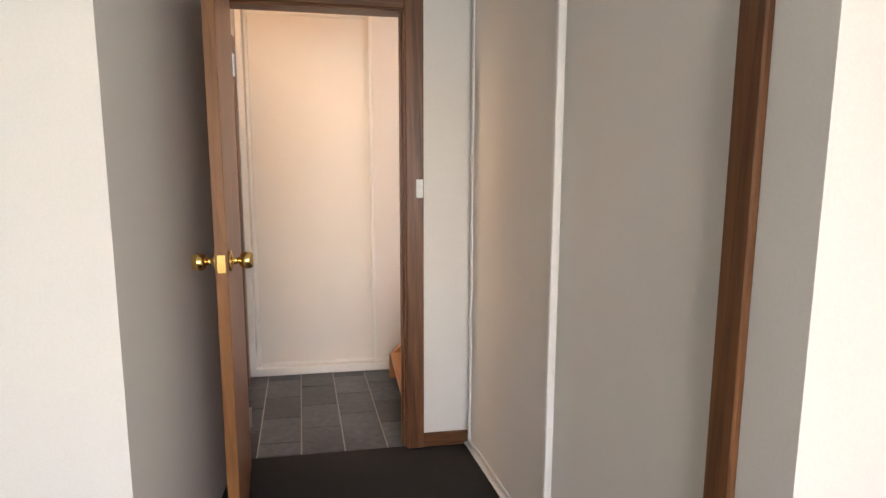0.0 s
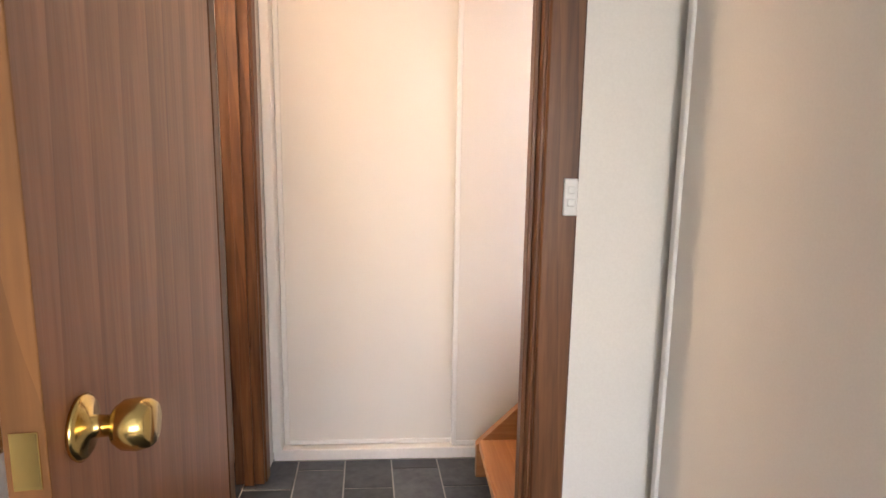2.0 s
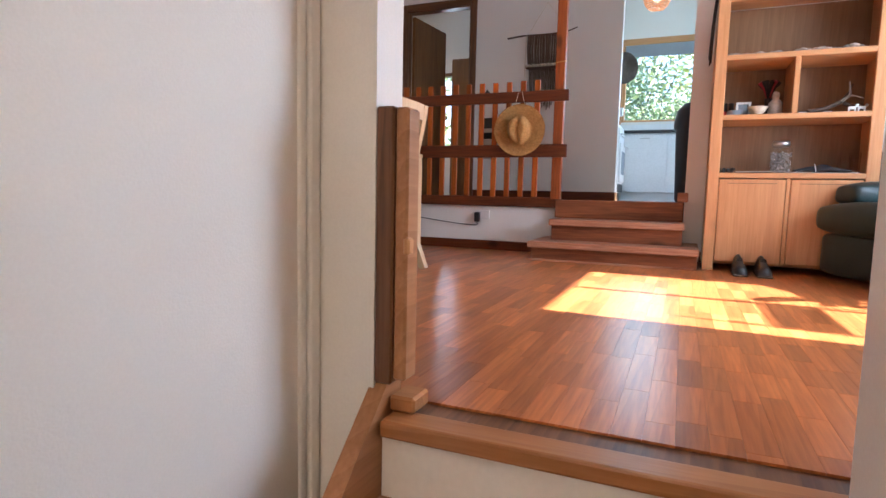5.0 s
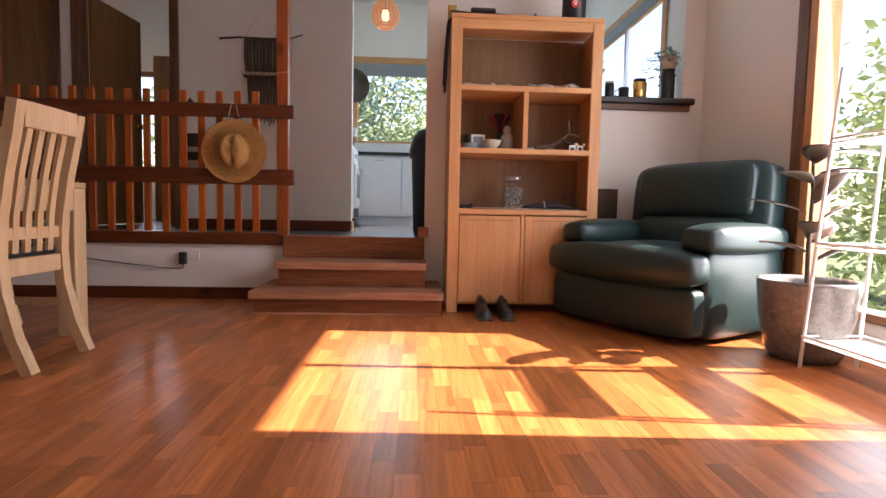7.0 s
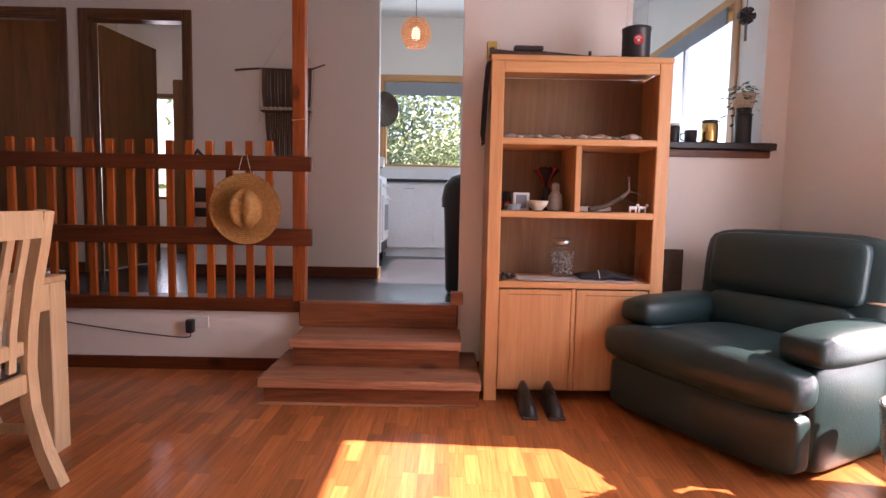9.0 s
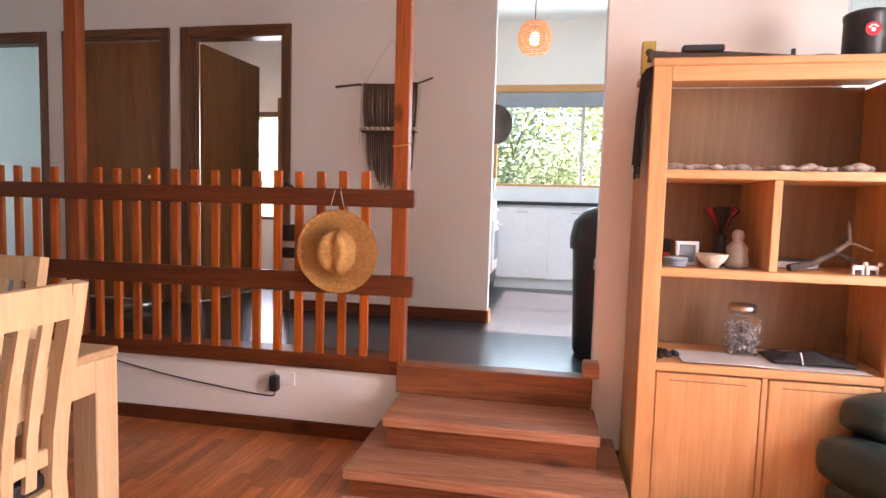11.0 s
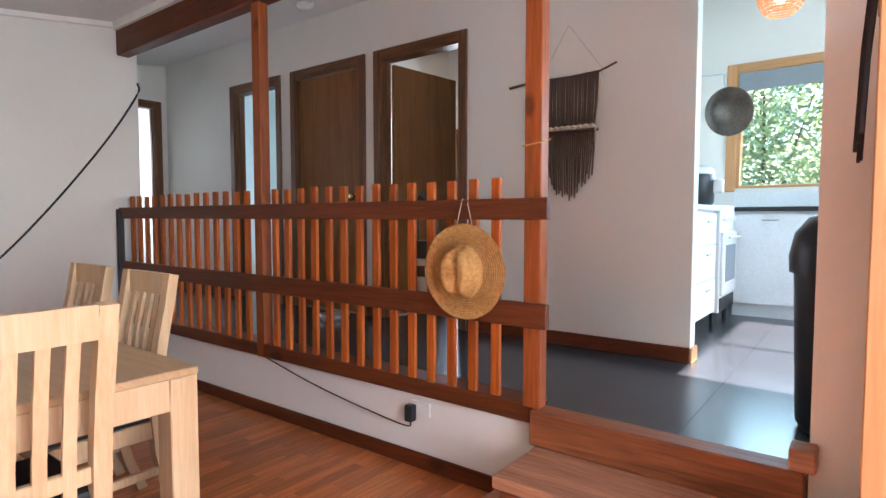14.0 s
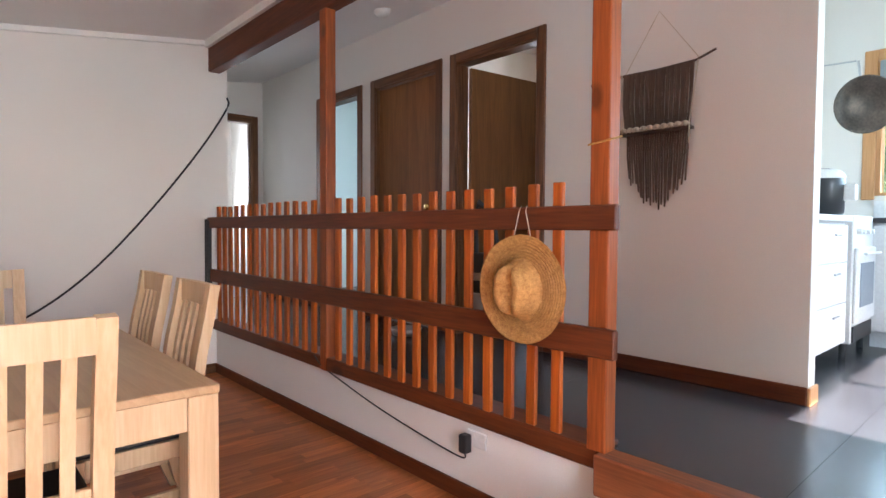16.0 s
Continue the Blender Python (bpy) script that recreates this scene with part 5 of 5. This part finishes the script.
cap = solo("folded_cloth", b, M_DARK, "crumpled navy cloth with a white stripe", "cloth", smooth=True, at=(4.92, 3.28, S3 + 0.008))
solo("cloth_stripe", tube([(4.845, 3.33, S3 + 0.06), (4.838, 3.325, S3 + 0.035), (4.836, 3.322, S3 + 0.012)], 0.003, 5), M_WHITEM, "thin white cord on the navy cloth", "cord")
for y, hh in ((3.135, 0.11), (3.085, 0.14)):
    solo("drinking_glass", lathe([(0, 0), (0.026, 0), (0.032, hh), (0.0305, hh), (0.0245, 0.004), (0, 0.004)], 24), M_GLASS, "clear drinking glass on the cupboard top", "glass", "glasses", "", True, (4.98, y, S3))
bd = bmesh.new()
for k in range(12):
    a = k * 0.9
    bmesh.ops.create_icosphere(bd, subdivisions=2, radius=0.012, matrix=Matrix.Translation((0.03 * math.cos(a), 0.035 * math.sin(a) - 0.004 * k, 0.012 + 0.006 * (k % 3))))
solo("bead_necklace", bd, M_BLACK, "heap of dark glossy beads", "beads", smooth=True, at=(4.86, 3.855, S3))
# on top
tg = empty("toy_rifle", "dark wooden and metal toy rifle lying on the bookcase", "toy gun", at=(4.93, 3.68, ST))
part("stock", strap([(0, 0.27, 0.045), (0, 0.15, 0.035), (0, 0.0, 0.03), (0, -0.12, 0.03)], (1, 0, 0), 0.035, 0.04), M_TWIG, tg)
part("barrel", tube([(0, 0.05, 0.055), (0, -0.29, 0.03)], 0.011, 8), M_BLACK, tg)
part("magazine", box(-0.02, 0.02, -0.02, 0.14, 0.058, 0.085, 0.006), M_BLACK, tg)
part("grip", box(-0.016, 0.016, 0.17, 0.21, 0.0, 0.05, 0.006), M_BLACK, tg)
part("sight", box(-0.006, 0.006, -0.285, -0.27, 0.03, 0.065, 0.002), M_BLACK, tg)
lv = empty("yellow_spirit_level", "small yellow box with a round dial", "level", at=(5.06, 3.93, ST))
part("body", box(-0.02, 0.02, -0.028, 0.028, 0, 0.14, 0.004), M_YEL_P, lv)
dd = lathe([(0, 0), (0.016, 0), (0.016, 0.004), (0, 0.004)], 18)
dd.transform(Matrix.Translation((-0.02, 0, 0.09)) @ Matrix.Rotation(radians(-90), 4, "Y"))
part("dial", dd, M_BLACK, lv)
tn = empty("black_canister", "black canister with a red round badge", "canister", at=(4.92, 3.155, ST))
part("body", lathe([(0, 0), (0.072, 0), (0.075, 0.01), (0.075, 0.165), (0.078, 0.17), (0.078, 0.185), (0.06, 0.192), (0, 0.192)], 32), M_BLACK, tn, "", True)
dd = lathe([(0, 0), (0.027, 0), (0.027, 0.002), (0, 0.002)], 20)
dd.transform(Matrix.Translation((-0.075, 0.012, 0.11)) @ Matrix.Rotation(radians(-90), 4, "Y"))
part("badge", dd, M_RED_P, tn, "red round badge")
for dy, dz, rr in ((0, -0.004, 0.008), (-0.012, 0.008, 0.004), (-0.004, 0.013, 0.004), (0.006, 0.012, 0.004), (0.013, 0.005, 0.004)):
    q = lathe([(0, 0), (rr, 0), (rr, 0.001), (0, 0.001)], 12)
    q.transform(Matrix.Translation((-0.0772, 0.012 + dy, 0.11 + dz)) @ Matrix.Rotation(radians(-90), 4, "Y"))
    part("badge_mark", q, M_WHITEM, tn)
solo("glass_bottle", lathe([(0, 0), (0.05, 0), (0.055, 0.01), (0.055, 0.14), (0.035, 0.18), (0.03, 0.2), (0, 0.2)], 24), M_GLASS, "clear glass jar standing on the canister", "jar", smooth=True, at=(4.92, 3.155, ST + 0.193))
solo("low_dish", lathe([(0, 0), (0.06, 0), (0.065, 0.05), (0.06, 0.05), (0.055, 0.01), (0, 0.01)], 24), M_POT, "low grey dish on the bookcase", "dish", smooth=True, at=(5.02, 3.27, ST))
sc = empty("dark_scarf", "dark fringed scarf hung at the bookcase side", "scarf")
for k in range(9):
    y = 3.957 + 0.006 * (k % 3)
    x = 4.80 + 0.016 * k
    part("fold", strap([(x, y, ST - 0.03), (x + 0.004, y + 0.012, ST - 0.2), (x, y + 0.02, ST - 0.40 - 0.02 * (k % 4))], (1, 0, 0), 0.022, 0.008), M_DARK, sc)
# leaning board behind the chair
solo("leaning_board", box(5.18, 5.20, 2.72, 2.93, Z1 + 0.05 - 0.05, Z1 + 0.82, 0.004), M_TWIG, "dark board leaning against the wall", "board")


def shoe(y):
    ob = empty("shoe", "dark leather lace-up shoe on the floor", "shoe", "pair of shoes", (4.66, y, Z1))
    b = bmesh.new()
    rings = []
    for s, w, hgt in ((0, 0.03, 0.04), (0.04, 0.042, 0.055), (0.10, 0.045, 0.065), (0.16, 0.036, 0.085), (0.22, 0.036, 0.10), (0.27, 0.034, 0.105), (0.29, 0.022, 0.09)):
        rings.append([b.verts.new((s - 0.16, w * math.cos(a), 0.014 + max(0, math.sin(a)) * hgt)) for a in [math.pi * i / 10 for i in range(11)]])
    for p, q in zip(rings, rings[1:]):
        for i in range(10):
            b.faces.new((p[i], p[i + 1], q[i + 1], q[i]))
    b.faces.new(rings[0])
    b.faces.new(rings[-1][::-1])
    part("upper", b, M_BLACK, ob, "", True)
    part("sole", box(-0.165, 0.13, -0.044, 0.044, 0, 0.016, 0.006), M_TWIG, ob)
    for k in range(3):
        part("lace", tube([(-0.03 + 0.02 * k, -0.02, 0.09 + 0.006 * k), (-0.03 + 0.02 * k, 0.02, 0.09 + 0.006 * k)], 0.003, 5), M_DARK, ob)


shoe(3.735)
shoe(3.60)

# ---- sill of the pass-through ----
SZ = 2.4225


def sill_jar(name, y, r, h, body, lid, label, x=5.30):
    ob = empty(name, label, "jar", "jars on the sill", (x, y, SZ))
    part("body", lathe([(0, 0), (r * 0.9, 0), (r, 0.01), (r, h * 0.8), (r * 0.85, h * 0.88), (0, h * 0.88)], 22), body, ob, "", True)
    part("lid", lathe([(r * 0.9, h * 0.88), (r * 0.92, h), (0, h)], 22), lid, ob, "", True)


sill_jar("storage_jar", 2.955, 0.035, 0.14, M_STONE, M_STEEL, "glass jar of dry goods with a steel lid")
sill_jar("storage_jar", 2.87, 0.033, 0.11, M_TWIG, M_TWIG, "brown patterned canister on the sill")
sill_jar("storage_jar", 2.77, 0.034, 0.12, M_BLACK, M_WHITEM, "black canister with a white lid on the sill")
sill_jar("storage_jar", 2.545, 0.05, 0.145, M_BRASS, M_BLACK, "amber glass jar with a dark lid", 5.31)
sill_jar("coffee_plunger", 2.34, 0.05, 0.22, M_BLACK, M_BLACK, "dark glass coffee plunger on the sill", 5.31)
mg = empty("black_mug", "black mug on the sill", "mug", at=(5.30, 2.665, SZ))
part("cup", lathe([(0, 0), (0.036, 0), (0.038, 0.08), (0.034, 0.08), (0.032, 0.008), (0, 0.008)], 22), M_BLACK, mg, "", True)
part("handle", tube([(0, 0.036, 0.065), (0, 0.062, 0.055), (0, 0.062, 0.025), (0, 0.036, 0.015)], 0.005, 6), M_BLACK, mg)
tp = empty("trailing_plant", "small trailing plant in a cream pot", "plant", at=(5.34, 2.40, SZ + 0.2215))
tp.location = (5.31, 2.34, SZ + 0.2205)
part("pot", lathe([(0, 0), (0.05, 0), (0.065, 0.09), (0.06, 0.09), (0.05, 0.07), (0, 0.07)], 22), M_ROPE, tp, "cream pot", True)
vs_, fs_ = [], []
for k in range(150):
    a = pr.uniform(0, 6.28)
    rr = pr.uniform(0.02, 0.15)
    c = Vector((rr * math.cos(a) * 0.7, rr * math.sin(a) + 0.03, 0.17 - rr * 1.6 * pr.uniform(0.3, 1.4)))
    d = Vector((math.cos(a), math.sin(a), pr.uniform(-0.8, 0.3))).normalized() * pr.uniform(0.025, 0.045)
    e = d.cross(Vector((0, 0, 1))).normalized() * d.length * 0.35
    i = len(vs_)
    vs_ += [tuple(c), tuple(c + d * 0.5 + e), tuple(c + d), tuple(c + d * 0.5 - e)]
    fs_.append((i, i + 1, i + 2, i + 3))
me = bpy.data.meshes.new("leaves")
me.from_pydata(vs_, [], fs_)
me.materials.append(M_FERN)
lf = new("leaves", me)
lf.parent = tp
hg = empty("hanging_ornament", "dark metal ornament hung in the pass-through", "ornament", at=(5.31, 2.36, 3.2))
part("wire", tube([(0, 0, 0.0), (0, 0, 0.25)], 0.003, 5), M_BLACK, hg)
for k in range(6):
    a = k * 1.05
    part("petal", tube([(0, 0, 0), (0, 0.05 * math.cos(a), 0.05 * math.sin(a))], 0.012, 6, taper=0.022), M_BLACK, hg)
part("clapper", box(-0.004, 0.004, -0.008, 0.008, -0.15, -0.02, 0.002), M_BLIND, hg)

# ---- behind the balustrade ----
bag = empty("striped_bag", "black and white striped bag hung inside the balustrade", "bag", at=(5.29, 5.70, 0))
part("strap", tube([(0, -0.07, 2.05), (-0.02, -0.055, 2.25), (-0.05, 0, 2.315), (-0.02, 0.055, 2.25), (0, 0.07, 2.05)], 0.014, 8), M_BLACK, bag)
for k, (z0, z1, m_) in enumerate(((2.0, 2.09, M_BLACK), (1.965, 2.0, M_PAPER), (1.91, 1.965, M_BLACK), (1.83, 1.91, M_PAPER), (1.74, 1.83, M_PAPER))):
    part("band", box(-0.035, 0.045, -0.085 + 0.004 * (4 - k), 0.085 - 0.004 * (4 - k), z0, z1, 0.006), m_, bag)
solo("pet_bowl", lathe([(0, 0), (0.10, 0), (0.12, 0.05), (0.11, 0.05), (0.09, 0.01), (0, 0.01)], 26), M_STEEL, "steel pet bowl on the dark floor", "bowl", smooth=True, at=(6.1, 7.3, Z2))
sd = empty("smoke_detector", "white round ceiling smoke detector", "smoke detector", at=(6.05, 7.55, ceil_z(6.05)))
part("body", lathe([(0, 0.01), (0.06, 0.01), (0.062, -0.02), (0.045, -0.045), (0, -0.05)], 24), M_PLASTW, sd, "", True)
part("base", lathe([(0, 0.012), (0.07, 0.012), (0.07, -0.005), (0, -0.005)], 24), M_PLASTW, sd, "", True)
part_rope = tube([(5.191, 5.026, 2.51), (5.268, 5.026, 2.53), (5.268, 5.112, 2.53), (5.191, 5.112, 2.50), (5.191, 5.026, 2.51)], 0.004, 5)
solo("tied_string", part_rope, M_STRAW, "pale string tied round the post", "string")

# ---- rooms behind the doors ----
# made-up cupboard block, stands in for the dark frame of another door
wr = empty("dark_wardrobe", "tall dark timber block in place of a study door frame", "wardrobe", at=(8.2, 6.4, Z2))
part("body", box(0, 0.6, 0, 0.85, 0, 1.95, 0.004), M_DOORD, wr)
part("door", box(-0.02, 0, 0.005, 0.42, 0.05, 1.93, 0.003), M_DOORD, wr)
part("door", box(-0.02, 0, 0.43, 0.845, 0.05, 1.93, 0.003), M_DOORD, wr)
scr = empty("shower_screen", "pale green glass shower screen with a white frame", "shower screen", at=(7.4, 8.36, Z2))
part("frame", boxes((0, 0.03, 0.0, 0.03, 0, 1.9), (0, 0.03, 0.75, 0.78, 0, 1.9), (0, 0.03, 0.03, 0.75, 1.87, 1.9), (0, 0.03, 0.03, 0.75, 0, 0.04)), M_WHITEM, scr)
part("panel", box(0.01, 0.018, 0.03, 0.75, 0.04, 1.87), mat("frosted_screen", (0.62, 0.78, 0.74), 0.5, vscale=3, bump=0.1), scr, "frosted pale green panel")
rk = empty("shower_caddy", "white wire caddy with dark bottles", "caddy", at=(7.37, 8.55, Z2 + 1.35))
part("basket", boxes((-0.06, 0.02, 0, 0.2, 0, 0.012), (-0.06, -0.055, 0, 0.2, 0.012, 0.05), (0.01, 0.02, 0.09, 0.11, 0.012, 0.45)), M_WHITEM, rk)
for y in (0.04, 0.1, 0.16):
    part("bottle", lathe([(0, 0.012), (0.02, 0.012), (0.02, 0.12), (0.01, 0.15), (0, 0.15)], 14, -0.025, y), M_BLACK if y < 0.12 else M_BLIND, rk, "", True)
pt = empty("patterned_screen", "white panel with a black leaf pattern", "screen", at=(5.55, 11.6, Z2))
part("panel", box(0, 0.35, 0, 0.02, 0, 1.35, 0.003), M_WHITEM, pt)
for k in range(16):
    part("motif", tube([(pr.uniform(0.02, 0.33), -0.003, pr.uniform(0.8, 1.3)), (pr.uniform(0.02, 0.33), -0.003, pr.uniform(0.8, 1.3))], 0.006, 5), M_BLACK, pt)

# ---- floor pieces ----
TW, TL = 0.205, 0.288
fh = bpy.data.objects["floor_hall"]
for ci in range(-5, 9):
    x0 = 0.019 + TW * ci
    y = 4.60 - TL * 4 if ci % 2 else 4.455 - TL * 3
    while y < 4.82:
        a, c = max(y, 3.75), min(y + TL, 4.82)
        if c - a > 0.03:
            t = box(x0 + 0.003, x0 + TW - 0.003, a + 0.003, c - 0.003, -0.005, random.uniform(-0.0015, 0.0005), 0.0015)
            for v in t.verts:
                v.co.x += 0.07 * (4.83 - v.co.y)
            part("tile", t, M_SLATE, fh)
        y += TL
fr = bpy.data.objects["floor_raised"]
T = 1.2
x = 5.27
while x < 8.84:
    y = 2.1
    while y < 10.4:
        x1, y1 = min(x + T, 8.84), min(y + T, 10.45)
        part("tile", box(x + 0.0008, x1 - 0.0008, y + 0.0008, y1 - 0.0008, Z2 - 0.004, Z2 - random.uniform(0, 0.0002), 0.0004), M_TILE, fr)
        y += T
    x += T
# the bedroom and slate hall lie a step above the datum
H0 = 0.10
LOW = ("wall_bedroom", "wall_wardrobe", "wall_hall_west", "wall_side_room", "wall_closet", "floor_bedroom", "floor_hall", "ceiling_low", "door_frame_bedroom", "architrave_bedroom", "architrave_hall", "bedroom_door", "strike_plate", "door_frame_side", "architrave_side", "side_room_door", "light_switch", "baseboard_bedroom", "wardrobe_door", "trim_wardrobe", "closet_door", "trim_closet", "ceiling_lamp", "window_bedroom")
for ob in list(scene.objects):
    if ob.parent is None and ob.name.startswith(LOW):
        ob.location.z += H0
# timber strips of the living floor
SW, SL = 0.062, 0.30
rows_ = int((8.85 - 2.1) / SW)
near_n = 0
fl = bpy.data.objects["floor"]
cache = {}
vs, fs = [], []


def strip_mesh(L, w):
    key = (round(L, 3), round(w, 3))
    if key not in cache:
        cache[key] = mesh_of("strip", box(0, L, 0, w, -0.006, 0, 0.0003), M_FLOOR)
    return cache[key]


fr_ = random.Random(21)
for r in range(rows_ + 1):
    y0 = 2.1 + r * SW
    w = min(SW, 8.85 - y0)
    if w < 0.01:
        continue
    x = 1.70 - fr_.choice((0.0, 0.105, 0.21, 0.315))
    while x < 5.24:
        L = SL * fr_.choice((0.7, 0.85, 1.0, 1.15, 1.3))
        xa, xb = max(x, 1.70), min(x + L, 5.24)
        x += L
        if xb - xa < 0.02:
            continue
        if 3.3 < y0 < 5.2 and near_n < 300:
            o = new("strip", strip_mesh(xb - xa - 0.0004, w - 0.0004))
            o.location = (xa, y0, Z1)
            o.parent = fl
            near_n += 1
        else:
            i = len(vs)
            e = 0.0002
            vs += [(xa + e, y0 + e, Z1), (xb - e, y0 + e, Z1), (xb - e, y0 + w - e, Z1), (xa + e, y0 + w - e, Z1), (xa + e, y0 + e, Z1 - 0.006), (xb - e, y0 + e, Z1 - 0.006), (xb - e, y0 + w - e, Z1 - 0.006), (xa + e, y0 + w - e, Z1 - 0.006)]
            fs += [(i, i + 1, i + 2, i + 3), (i, i + 4, i + 5, i + 1), (i + 1, i + 5, i + 6, i + 2), (i + 2, i + 6, i + 7, i + 3), (i + 3, i + 7, i + 4, i)]
me = bpy.data.meshes.new("strips")
me.from_pydata(vs, [], fs)
me.materials.append(M_FLOORS)
so = new("strips", me)
so.parent = fl
tagged(so, kind="stuff")
